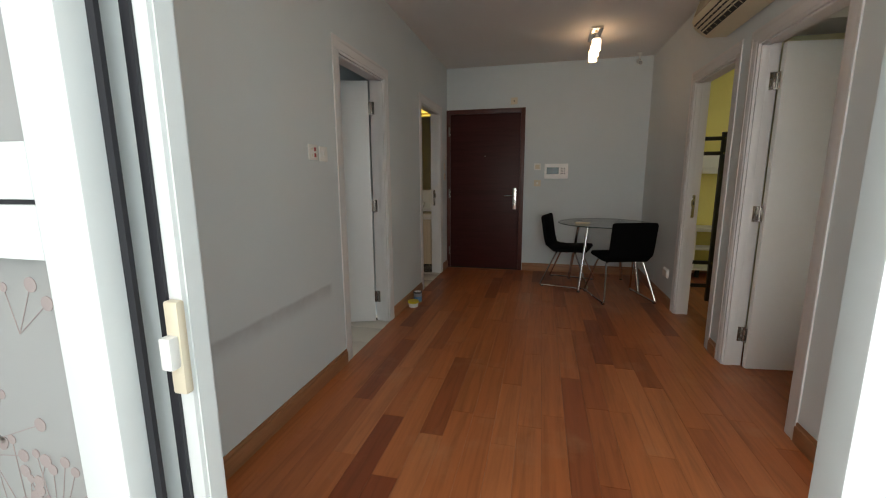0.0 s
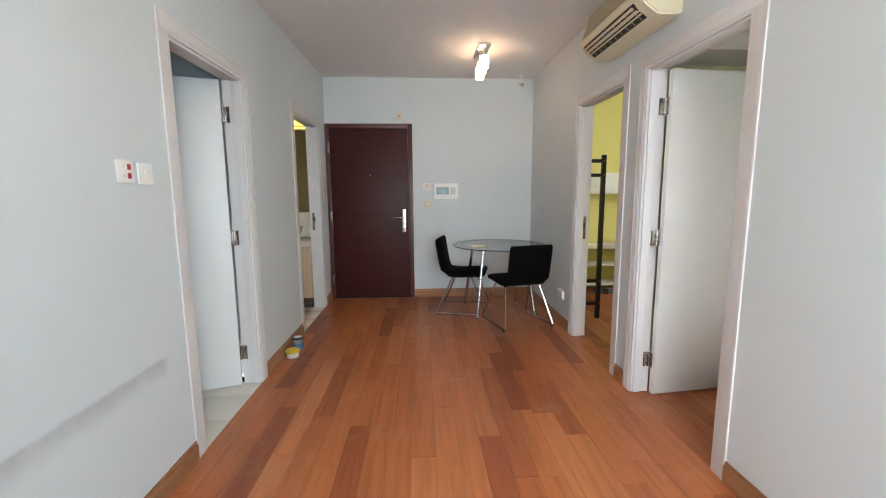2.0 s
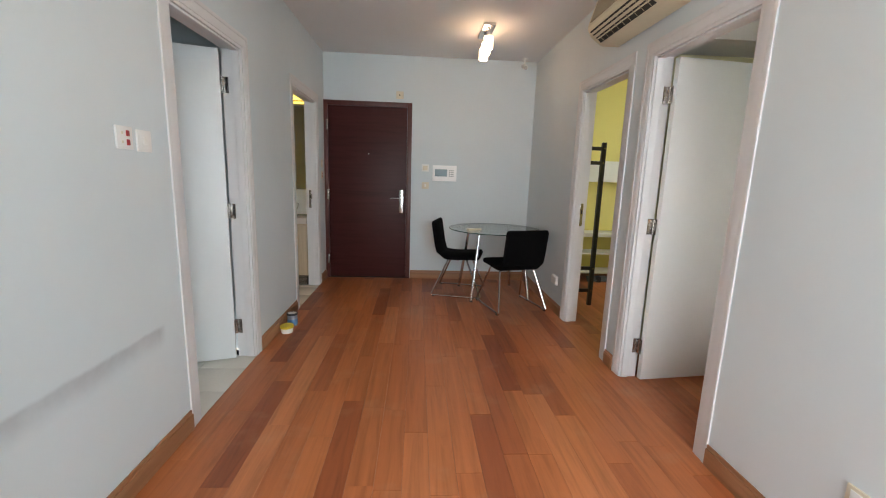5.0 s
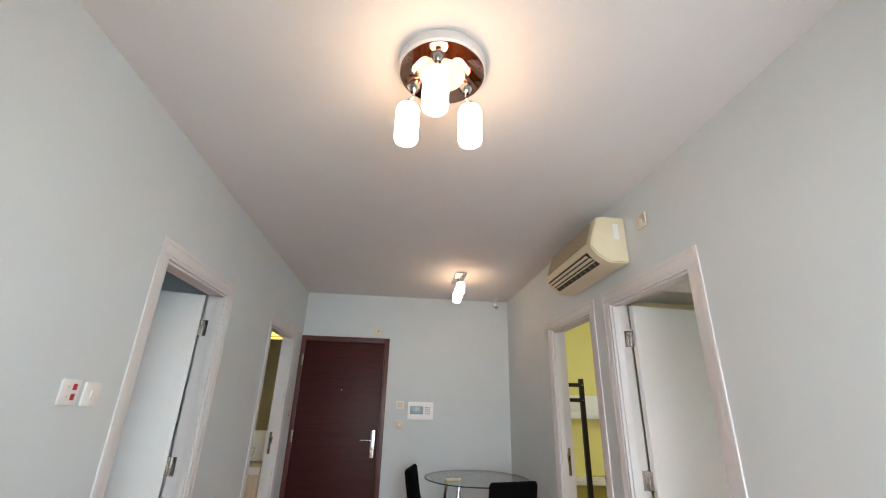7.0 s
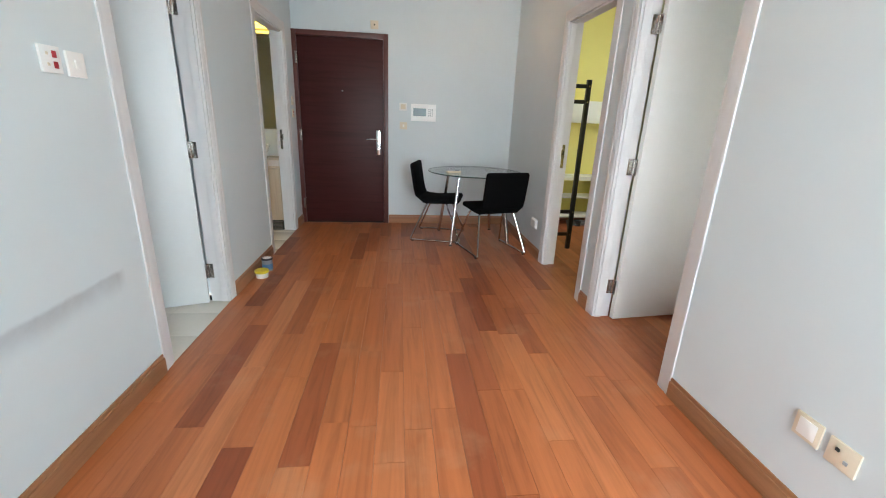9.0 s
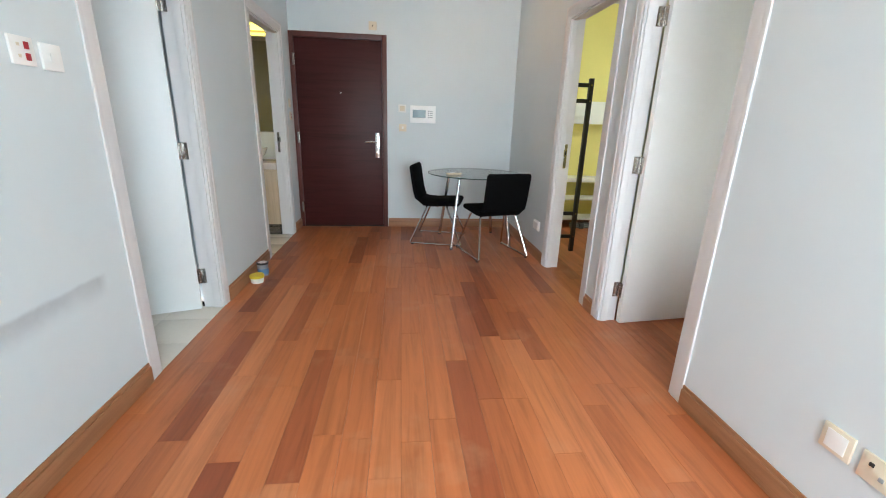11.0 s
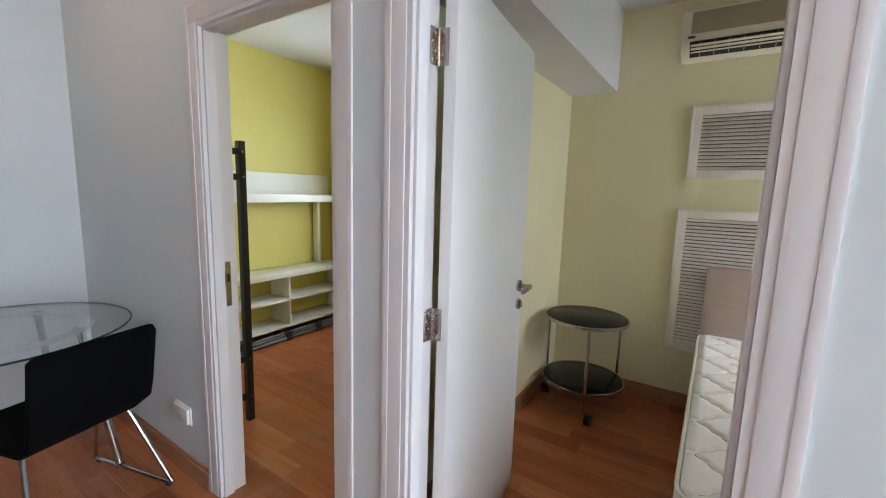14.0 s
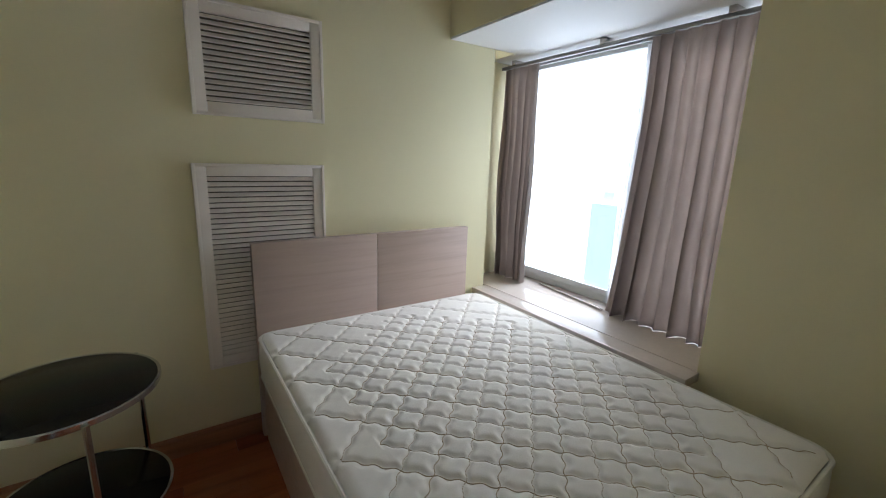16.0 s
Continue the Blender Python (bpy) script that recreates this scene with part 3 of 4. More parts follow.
leaf_b, yb = sliding_leaf("window_door_outer", 0.30, 1.178, 1.935, 1.975, "white aluminium outer door leaf with flower-printed film", FROST, 0.075, 1.25)
part("gasket", B(1.1785, 1.968, 0.05, 1.190, 1.9745, 2.25), GASKET, leaf_b)
random.seed(11)
bm, bs = bmesh.new(), bmesh.new()
for i in range(60):
    sx, sz = random.uniform(0.45, 1.02), random.uniform(0.15, 2.12)
    for k in range(random.randint(4, 8)):
        a, d = random.uniform(-0.3, 2.4), random.uniform(0.03, 0.12)
        hx, hz = sx + d * math.cos(a), sz + d * math.sin(a)
        if hx > 1.09 or hz > 2.18 or abs(hz - 1.25) < 0.10 or abs(sz - 1.25) < 0.10:
            continue
        rod(bm, (hx, yb - 0.0042, hz), (hx, yb - 0.0032, hz), random.uniform(0.006, 0.0115), 14)
        rod(bs, (hx, yb - 0.0036, hz), (sx, yb - 0.0036, sz - 0.03), 0.0007, 5)
tagged(part("printed_flowers", bm, FILM, leaf_b, "mauve printed flower heads"), kind="stuff")
tagged(part("printed_stems", bs, FILM, leaf_b), kind="stuff")
leaf_c, _ = sliding_leaf("window_door_fixed", 1.94, 2.87, 1.96, 2.00, "white aluminium fixed balcony door leaf", GLASS, 0.05)
jamb = thing("door_frame_balcony", "white aluminium track frame of the balcony door", "door frame", kind="structure")
part("track", B(0.46, 1.91, -0.01, 2.87, 2.10, 0.028, 0.003), ALU, jamb)
part("head", B(0.46, 1.91, 2.272, 2.87, 2.10, 2.30, 0.003), ALU, jamb)
part("side", B(0.402, 2.001, 0.0, 0.458, 2.098, 2.667), ALU, jamb)
part("side", B(2.872, 2.001, 0.0, 2.913, 2.098, 2.667), ALU, jamb)
part("lintel", B(0.46, 2.002, 2.302, 2.87, 2.098, 2.666), WALL, jamb)

# ---- entrance door ----
ent = thing("door_entrance", "dark red-brown veneered entrance door, closed", "door", kind="structure")
bm = bmesh.new()
for a, b, c, d in ((0.39, 0.445, 0, 2.14), (1.386, 1.441, 0, 2.14), (0.445, 1.386, 2.085, 2.14)):
    box(bm, a, NY - 0.02, c, b, NY + 0.06, d, 0.004)
part("door_frame", bm, ENTRY_F, ent, "dark red-brown door frame")
part("door_leaf", B(0.448, NY + 0.002, 0.012, 1.383, NY + 0.05, 2.082, 0.002), ENTRY, ent)
bm = B(1.30, NY - 0.008, 0.83, 1.347, NY + 0.003, 1.115, 0.003)
plate = part("lock_plate", bm, CHROME, ent, "chrome lock plate with a lever")
bm = bmesh.new()
rod(bm, (1.323, NY - 0.008, 1.01), (1.323, NY - 0.055, 1.01), 0.011, 14)
tube(bm, bend([(1.323, NY - 0.055, 1.01), (1.25, NY - 0.055, 1.013), (1.19, NY - 0.05, 1.008)], 0.02), 0.009)
part("lever", bm, CHROME, plate)
bm = bmesh.new()
rod(bm, (1.323, NY - 0.006, 0.90), (1.323, NY - 0.018, 0.90), 0.014, 16)
rod(bm, (1.323, NY - 0.006, 1.075), (1.323, NY - 0.014, 1.075), 0.012, 16)
part("cylinder", bm, STEEL, plate)
bm = bmesh.new()
rod(bm, (0.925, NY + 0.004, 1.535), (0.925, NY - 0.004, 1.535), 0.009, 16)
part("peephole", bm, STEEL, ent)
for z in (0.24, 1.04, 1.86):
    bm = B(0.428, NY - 0.024, z - 0.06, 0.448, NY - 0.0195, z + 0.06, 0.001)
    rod(bm, (0.447, NY - 0.014, z - 0.06), (0.447, NY - 0.014, z + 0.06), 0.006)
    part("hinge", bm, STEEL, ent)


# ---- small fittings on the walls ----
def wall_plate(name, label, category, m, w, h, mat, extras):
    """A bevelled plate facing local -y, with raised details (name, x, z, w, h, depth, material)."""
    ob = thing(name, label, category, m)
    part("plate", B(-w / 2, -0.009, -h / 2, w / 2, 0, h / 2, 0.003), mat, ob)
    for nm, x, z, a, b, d, mt in extras:
        part(nm, B(x - a / 2, -0.009 - d, z - b / 2, x + a / 2, -0.0085, z + b / 2, min(0.002, d * 0.4)), mt, ob)
    return ob


west, east, north = (lambda y, z: pose(LX, y, z, 0, 0, 90)), (lambda y, z: pose(RX, y, z, 0, 0, -90)), (lambda x, z: pose(x, NY, z))
wall_plate("light_switch", "ivory twin wall plate with two red switches", "switch", west(3.738, 1.415), 0.088, 0.086, PLASTIC,
           [("rocker", 0.014, 0.017, 0.016, 0.022, 0.004, RED), ("rocker", 0.014, -0.017, 0.016, 0.022, 0.004, RED), ("lamp_dot", -0.016, 0.017, 0.01, 0.01, 0.002, PLASTIC_Y), ("lamp_dot", -0.016, -0.017, 0.01, 0.01, 0.002, PLASTIC_Y)])
wall_plate("light_switch", "ivory single wall switch beside the kitchen door", "switch", west(3.853, 1.41), 0.086, 0.086, PLASTIC, [("rocker", 0, 0, 0.02, 0.028, 0.004, PLASTIC)])
wall_plate("light_switch", "small ivory wall switch beside the bathroom", "switch", west(7.02, 1.40), 0.07, 0.086, PLASTIC_Y, [("rocker", 0, 0, 0.02, 0.028, 0.004, PLASTIC)])
wall_plate("light_switch", "ivory twin switch with red rockers by the bathroom", "switch", west(7.02, 1.27), 0.07, 0.086, PLASTIC_Y, [("rocker", 0.0, 0.016, 0.014, 0.018, 0.004, RED), ("rocker", 0, -0.016, 0.014, 0.018, 0.004, RED)])
wall_plate("intercom_panel", "white wall intercom with grey display and buttons", "intercom", north(1.85, 1.332), 0.295, 0.19, PANEL_W,
           [("body", 0, 0, 0.27, 0.17, 0.02, PANEL_W), ("display", -0.045, 0.005, 0.15, 0.085, 0.0215, SCREEN)] +
           [("button", 0.062 + 0.02 * (i % 3), 0.035 - 0.022 * (i // 3), 0.014, 0.012, 0.0225, BUTTON) for i in range(12)])
wall_plate("wall_switch", "small white wall plate beside the intercom", "switch", north(1.612, 1.39), 0.088, 0.086, PLASTIC, [("cover", 0, 0, 0.055, 0.055, 0.004, PLASTIC_Y)])
wall_plate("wall_switch", "small ivory doorbell switch below the other plate", "switch", north(1.617, 1.178), 0.086, 0.082, PLASTIC_Y, [("rocker", 0, 0, 0.02, 0.03, 0.004, PLASTIC)])
wall_plate("door_sensor", "ivory square box above the entrance door", "sensor", north(1.292, 2.225), 0.085, 0.085, PLASTIC_Y, [("lens", 0, 0.0, 0.012, 0.016, 0.004, DARK)])
wall_plate("power_socket", "white twin power socket near the table", "socket", east(5.965, 0.32), 0.15, 0.09, PLASTIC, [("cover", 0, 0, 0.135, 0.075, 0.012, PLASTIC)])
wall_plate("wall_socket", "white blank wall plate above the skirting", "socket", east(3.085, 0.35), 0.09, 0.086, PLASTIC_Y, [("cover", 0, 0, 0.06, 0.06, 0.002, PLASTIC)])
wall_plate("wall_socket", "ivory aerial socket plate above the skirting", "socket", east(2.972, 0.345), 0.09, 0.086, PLASTIC_Y, [("pin", -0.015, 0.015, 0.012, 0.012, 0.004, DARK), ("pin", 0.015, -0.01, 0.012, 0.012, 0.004, BUTTON)])
wall_plate("isolator_switch", "ivory switch plate beside the air conditioner", "switch", east(4.10, 2.43), 0.09, 0.086, PLASTIC_Y, [("rocker", 0, 0, 0.02, 0.03, 0.004, PLASTIC)])

cctv = thing("ceiling_sensor", "small white ceiling sensor on a bracket", "sensor", pose(2.73, 7.05, H) @ Matrix.Scale(1.1, 4))
bm = bmesh.new()
rod(bm, (0, 0, 0), (0, 0, -0.012), 0.025, 16)
rod(bm, (0, 0, -0.01), (0, 0, -0.06), 0.007, 10)
part("bracket", bm, PLASTIC, cctv)
bm = bmesh.new()
rod(bm, (0.0, 0.035, -0.07), (0.0, -0.045, -0.105), 0.024, 16)
part("head", bm, PLASTIC, cctv)
bm = bmesh.new()
rod(bm, (0.0, -0.045, -0.105), (0.0, -0.056, -0.110), 0.019, 16)
part("lens", bm, BUTTON, cctv)


# ---- air conditioners ----
def air_conditioner(name, label, m, length, depth, height, body, grille, logo):
    """A split unit: local x along the wall, -y into the room, z from its base."""
    ob = thing(name, label, "air conditioner", m)
    prof = [(0, 0), (-depth * 0.55, 0.0), (-depth * 0.86, height * 0.16), (-depth, height * 0.32), (-depth, height * 0.42), (-depth * 0.80, height * 0.96), (-depth * 0.7, height), (0, height)]
    bm = bmesh.new()
    a = [bm.verts.new((0.0, y, z)) for y, z in prof]
    b = [bm.verts.new((length, y, z)) for y, z in prof]
    bm.faces.new(a)
    bm.faces.new(b[::-1])
    for i in range(len(prof)):
        j = (i + 1) % len(prof)
        bm.faces.new((a[i], b[i], b[j], a[j]))
    bmesh.ops.bevel(bm, geom=bm.edges[:], offset=0.008, segments=3, affect="EDGES")
    part("body", bm, body, ob, "", 50)
    # intake grille on the sloped front
    d0, z0, d1, z1 = depth, height * 0.44, depth * 0.81, height * 0.93
    bm = bmesh.new()
    for i in range(26):
        t = (i + 0.5) / 26
        y, z = -(d0 + (d1 - d0) * t) - 0.003, z0 + (z1 - z0) * t
        box(bm, 0.05, y - 0.002, z - 0.0017, length - 0.06, y + 0.006, z + 0.0017)
    part("intake_grille", bm, grille, ob)
    # outlet slot with vanes in the lower front
    ym, zm = -depth * 0.80, height * 0.145
    fr = pose(0, ym, zm, 0, 0, 0) @ pose(0, 0, 0, -38)
    part("outlet", B(0.05, -0.055, -0.004, length - 0.08, 0.05, 0.0035, 0, fr), DARK, ob)
    for k, off in enumerate((-0.04, -0.012, 0.018, 0.042)):
        part("vane", B(0.055, off - 0.009, -0.008, length - 0.085, off + 0.007, -0.004, 0.001, fr @ pose(0, 0, 0, 12)), body, ob)
    bm = bmesh.new()
    for i in range(9):
        x = 0.1 + (length - 0.22) * i / 8
        box(bm, x, -0.05, -0.006, x + 0.004, 0.045, -0.004, 0, fr)
    tagged(part("fins", bm, grille, ob), kind="stuff")
    if logo:
        part("badge", B(0.035, -depth - 0.0015, height * 0.35, 0.075, -depth + 0.001, height * 0.40, 0.0005), plain("navy_badge", (0.03, 0.05, 0.15), 0.4), ob)
    part("side_label", B(length - 0.0002, -depth * 0.35, height * 0.5, length + 0.0012, -depth * 0.2, height * 0.85), PLASTIC, ob)
    return ob


air_conditioner("air_conditioner", "yellowed cream split air conditioner on the wall", pose(RX, 5.08, 2.235, 0, 0, -90), 0.80, 0.235, 0.30, CREAM, CREAM_D, False)
air_conditioner("air_conditioner", "cream bedroom air conditioner above the vents", pose(EX, 4.17, 2.28, 0, 0, -90), 0.80, 0.19, 0.27, plain("cream_casing", (0.76, 0.70, 0.55), 0.4), CREAM_D, True)


# ---- ceiling lamps ----
def lamp_shade(parent, top, r, h, stem_from):
    bm = bmesh.new()
    tube(bm, bend([stem_from, (stem_from[0], stem_from[1], (stem_from[2] + top[2]) / 2), top], 0.01), 0.006)
    lathe(bm, [(0.0, 0.004), (0.014, 0.004), (0.02, -0.02), (0.018, -0.026), (0.0, -0.026)], 18, top)
    part("stem", bm, CHROME, parent)
    bm = bmesh.new()
    lathe(bm, [(0.0, 0), (r * 0.6, -0.002), (r * 0.9, -0.008), (r, -0.02), (r, -h + 0.012), (r * 0.94, -h), (r * 0.85, -h), (r * 0.8, -h + 0.02), (0.0, -h + 0.03)], 28, (top[0], top[1], top[2] - 0.02))
    sh = part("shade", bm, SHADE, parent, "lit ribbed opal glass shade")
    bm = bmesh.new()
    for k in range(20):
        a = 2 * math.pi * k / 20
        x, y = top[0] + math.cos(a) * (r + 0.0006), top[1] + math.sin(a) * (r + 0.0006)
        rod(bm, (x, y, top[2] - h + 0.005), (x, y, top[2] - h + 0.035), 0.0011, 5)
        rod(bm, (x, y, top[2] - 0.045), (x, y, top[2] - 0.065), 0.0009, 5)
    tagged(part("groove", bm, plain("amber_groove", (0.45, 0.30, 0.12), 0.5), sh), kind="stuff")


lamp = thing("ceiling_lamp", "round mirrored ceiling lamp with three lit glass shades", "ceiling lamp", pose(1.662, 3.325, H))
bm = bmesh.new()
lathe(bm, [(0.0, 0.0), (0.168, 0.0), (0.172, -0.01), (0.172, -0.045), (0.165, -0.052)], 56)
part("rim", bm, plain("white_metal_rim", (0.72, 0.68, 0.65), 0.3), lamp)
bm = bmesh.new()
lathe(bm, [(0.166, -0.050), (0.16, -0.054), (0.0, -0.054)], 56)
part("mirror_plate", bm, plain("bronze_mirror", (0.55, 0.30, 0.22), 0.06, 1.0, 0.0, 10, 0), lamp)
bm = bmesh.new()
lathe(bm, [(0.09, -0.0545), (0.088, -0.058), (0.0, -0.058)], 40)
part("centre_disc", bm, plain("frosted_disc", (0.75, 0.62, 0.55), 0.3), lamp)
for dx, dy in ((-0.125, 0.085), (0.122, 0.062), (-0.03, -0.115)):
    bm = bmesh.new()
    lathe(bm, [(0.0, -0.085), (0.012, -0.085), (0.028, -0.06), (0.028, -0.054)], 20, (dx * 0.85, dy * 0.85, 0))
    part("cup", bm, CHROME, lamp)
    lamp_shade(lamp, (dx, dy, -0.125), 0.047, 0.165, (dx * 0.85, dy * 0.85, -0.083))

lamp = thing("ceiling_lamp", "chrome bar ceiling lamp with three lit glass shades", "ceiling lamp", pose(2.14, 6.19, H))
part("plate", B(-0.055, -0.20, -0.025, 0.055, 0.20, 0, 0.004), CHROME, lamp)
for i, dy in enumerate((-0.14, 0.0, 0.14)):
    lamp_shade(lamp, (0.0, dy, -0.075 - 0.012 * i), 0.042, 0.115, (0.0, dy, -0.024))

# ---- dining table, chairs ----
table = thing("dining_table", "round glass dining table on four chrome legs", "table", pose(2.392, 6.561, 0))
bm = bmesh.new()
lathe(bm, [(0.0, 0.745), (0.505, 0.745), (0.509, 0.741), (0.509, 0.738), (0.505, 0.735), (0.0, 0.735)], 72)
part("tabletop", bm, TABLE_GLASS, table, "clear greenish glass top").visible_shadow = False
bm = bmesh.new()
lathe(bm, [(0.507, 0.7445), (0.512, 0.742), (0.512, 0.737), (0.507, 0.7345)], 72)
part("glass_edge", bm, TABLE_EDGE, table)
bm = bmesh.new()
lathe(bm, [(0.36, 0.7335), (0.36, 0.728), (0.30, 0.728), (0.30, 0.7335), (0.36, 0.7335)], 64)
part("support_ring", bm, TABLE_RING, table, "frosted glass-like support ring")
for k in range(4):
    a = radians(231 + 90 * k)
    top = (0.33 * math.cos(a), 0.33 * math.sin(a), 0.728)
    foot = (0.445 * math.cos(a), 0.445 * math.sin(a), 0.012)
    leg = part("leg", rod(bmesh.new(), foot, top, 0.017, 20), CHROME, table)
    part("foot", rod(bmesh.new(), (foot[0], foot[1], 0), foot, 0.018, 16), RUBBER, leg)
    part("disc", rod(bmesh.new(), (top[0], top[1], 0.7455), (top[0], top[1], 0.7475), 0.024, 20), CHROME, table)
rem = thing("remote_control", "cream remote control lying on the glass table", "remote control", pose(2.13, 6.352, 0.747, 0, 0, 25))
part("body", B(-0.08, -0.024, 0, 0.08, 0.024, 0.02, 0.006), CREAM, rem)
part("display", B(0.02, -0.016, 0.0195, 0.065, 0.016, 0.021), SCREEN, rem)
for i in range(4):
    part("button", B(-0.06 + i * 0.018, -0.012, 0.0195, -0.05 + i * 0.018, 0.012, 0.022, 0.001), PLASTIC, rem)


def ribbon(bm, centre, normal_thick, half, segs=2, edge=0.02):
    """A padded band following a side profile (x, z), wide in y, with softened rims."""
    n = len(centre)
    cs = [Vector((x, 0, z)) for x, z in centre]
    rings = []
    for i, c in enumerate(cs):
        d = (cs[min(i + 1, n - 1)] - cs[max(i - 1, 0)]).normalized()
        nrm = Vector((-d.z, 0, d.x))
        t = normal_thick * (0.55 if i in (0, n - 1) else 1.0) / 2
        w = half - (0.012 if i in (0, n - 1) else 0)
        ring = []
        for y, k in ((-w + edge, 1), (w - edge, 1), (w - edge * 0.3, 0.7), (w, 0), (w - edge * 0.3, -0.7), (w - edge, -1), (-w + edge, -1), (-w + edge * 0.3, -0.7), (-w, 0), (-w + edge * 0.3, 0.7)):
            ring.append(bm.verts.new(c + nrm * t * k + Vector((0, y, 0))))
        rings.append(ring)
    for a, b in zip(rings, rings[1:]):
        for k in range(10):
            bm.faces.new((a[k], a[(k + 1) % 10], b[(k + 1) % 10], b[k]))
    bm.faces.new(rings[0][::-1])
    bm.faces.new(rings[-1])
    return bm


chair = thing("dining_chair", "black upholstered dining chair on a chrome sled frame", "chair", pose(2.02, 6.605, 0, 0, 0, -13.5), group="chairs at the glass table")
part("seat", ribbon(bmesh.new(), [(0.235, 0.435), (0.225, 0.445), (0.1, 0.44), (-0.05, 0.43), (-0.14, 0.435), (-0.19, 0.46)], 0.05, 0.225), BLACK_FAB, chair)
part("backrest", ribbon(bmesh.new(), [(-0.188, 0.458), (-0.215, 0.49), (-0.235, 0.56), (-0.255, 0.68), (-0.275, 0.80), (-0.28, 0.82)], 0.045, 0.225), BLACK_FAB, chair)
for s in (-1, 1):
    pts = bend([(0.10, s * 0.17, 0.417), (0.10, s * 0.19, 0.40), (0.27, s * 0.262, 0.014), (-0.275, s * 0.262, 0.014), (-0.11, s * 0.19, 0.40), (-0.11, s * 0.17, 0.412)], 0.022)
    side = part("sled_leg", tube(bmesh.new(), pts, 0.0095, 10), CHROME, chair)
    for x in (0.24, -0.245):
        part("glide", B(x - 0.015, s * 0.262 - 0.011, 0, x + 0.015, s * 0.262 + 0.011, 0.012, 0.003), RUBBER, side)
part("cross_bar", rod(bmesh.new(), (0.0, -0.18, 0.405), (0.0, 0.18, 0.405), 0.009), CHROME, chair)
copy_thing(chair, pose(2.501, 6.107, 0, 0, 0, 105))

# ---- tubs on the floor ----
tub = thing("plastic_tub", "small white plastic tub with a yellow lid", "tub", pose(0.475, 5.335, 0))
part("body", lathe(bmesh.new(), [(0.0, 0), (0.045, 0), (0.05, 0.045), (0.0, 0.046)], 32), PLASTIC, tub)
part("lid", lathe(bmesh.new(), [(0.052, 0.04), (0.054, 0.042), (0.054, 0.058), (0.05, 0.062), (0.0, 0.062)], 32), YEL_LID, tub)
can = thing("filler_can", "dark tin with blue label and speckled lid", "tin", pose(0.472, 5.495, 0))
part("body", lathe(bmesh.new(), [(0.0, 0), (0.042, 0), (0.042, 0.10), (0.0, 0.10)], 32), plain("grey_tin", (0.28, 0.30, 0.33), 0.35, 0.3), can)
part("label", lathe(bmesh.new(), [(0.0425, 0.015), (0.0428, 0.016), (0.0428, 0.06), (0.0425, 0.061)], 32), BLUE_LBL, can)
part("lid", lathe(bmesh.new(), [(0.043, 0.095), (0.046, 0.097), (0.046, 0.108), (0.04, 0.110), (0.0, 0.104)], 32), plain("black_lid", (0.03, 0.03, 0.035), 0.4), can)
bm = bmesh.new()
for i in range(-3, 4):
    for j in range(-3, 4):
        if i * i + j * j < 10:
            box(bm, i * 0.011 - 0.004, j * 0.011 - 0.004, 0.1075, i * 0.011 + 0.004, j * 0.011 + 0.004, 0.1115)
part("lid_dots", bm, PLASTIC, can)

# ---- balcony curtain ----


def drape(name, label, x0, x1, y, z0, z1, folds, depth, mat, flare=0.0, seed=1, lean=0.0, parent=None, kick=0.0):
    """A hanging cloth with uneven folds, pinched at its head and looser below; kick throws its last edge out."""
    rnd = random.Random(seed)
    n, rows = folds * 10, 26
    ph = [rnd.uniform(0.7, 1.3) for _ in range(folds + 2)]
    size = [rnd.uniform(0.55, 1.35) for _ in range(folds + 2)]
    drift = [rnd.uniform(-0.9, 0.9) for _ in range(folds + 2)]
    acc = [0]
    for p in ph:
        acc.append(acc[-1] + p)
    bm = bmesh.new()
    grid = []

    def spot(u, t):
        k = u * folds
        j = min(int(k), folds)
        phase = (acc[j] + (k - j) * ph[j]) / acc[folds] * folds
        f = k - j
        w = size[j] * (1 - f) + size[j + 1] * f
        amp = depth * (0.4 + 0.25 * min(1, t * 12) + 0.45 * t) * w * (0.85 + 0.3 * math.sin(k * 2.1 + seed))
        phase += 0.30 * t * (drift[j] * (1 - f) + drift[j + 1] * f)
        xx = x0 + (x1 - x0) * u + flare * t * (u - 0.5) + lean * t + kick * t * t * u * u
        yy = y + amp * math.sin(2 * math.pi * phase + 0.5 * math.sin(4 * t + k)) + 0.006 * math.sin(9 * t + 3 * u)
        xx += 0.35 * amp * math.cos(2 * math.pi * phase) + 0.008 * math.sin(3 * t + 5 * u) * t
        return xx, yy, z1 + (z0 - z1) * t

    for r in range(rows + 1):
        grid.append([bm.verts.new(spot(i / n, r / rows)) for i in range(n + 1)])
    for a, b in zip(grid, grid[1:]):
        for i in range(n):
            bm.faces.new((a[i], a[i + 1], b[i + 1], b[i]))
    bmesh.ops.solidify(bm, geom=bm.faces[:], thickness=0.0025)
    if parent:
        part(name, bm, mat, parent, label, 80)
    return spot


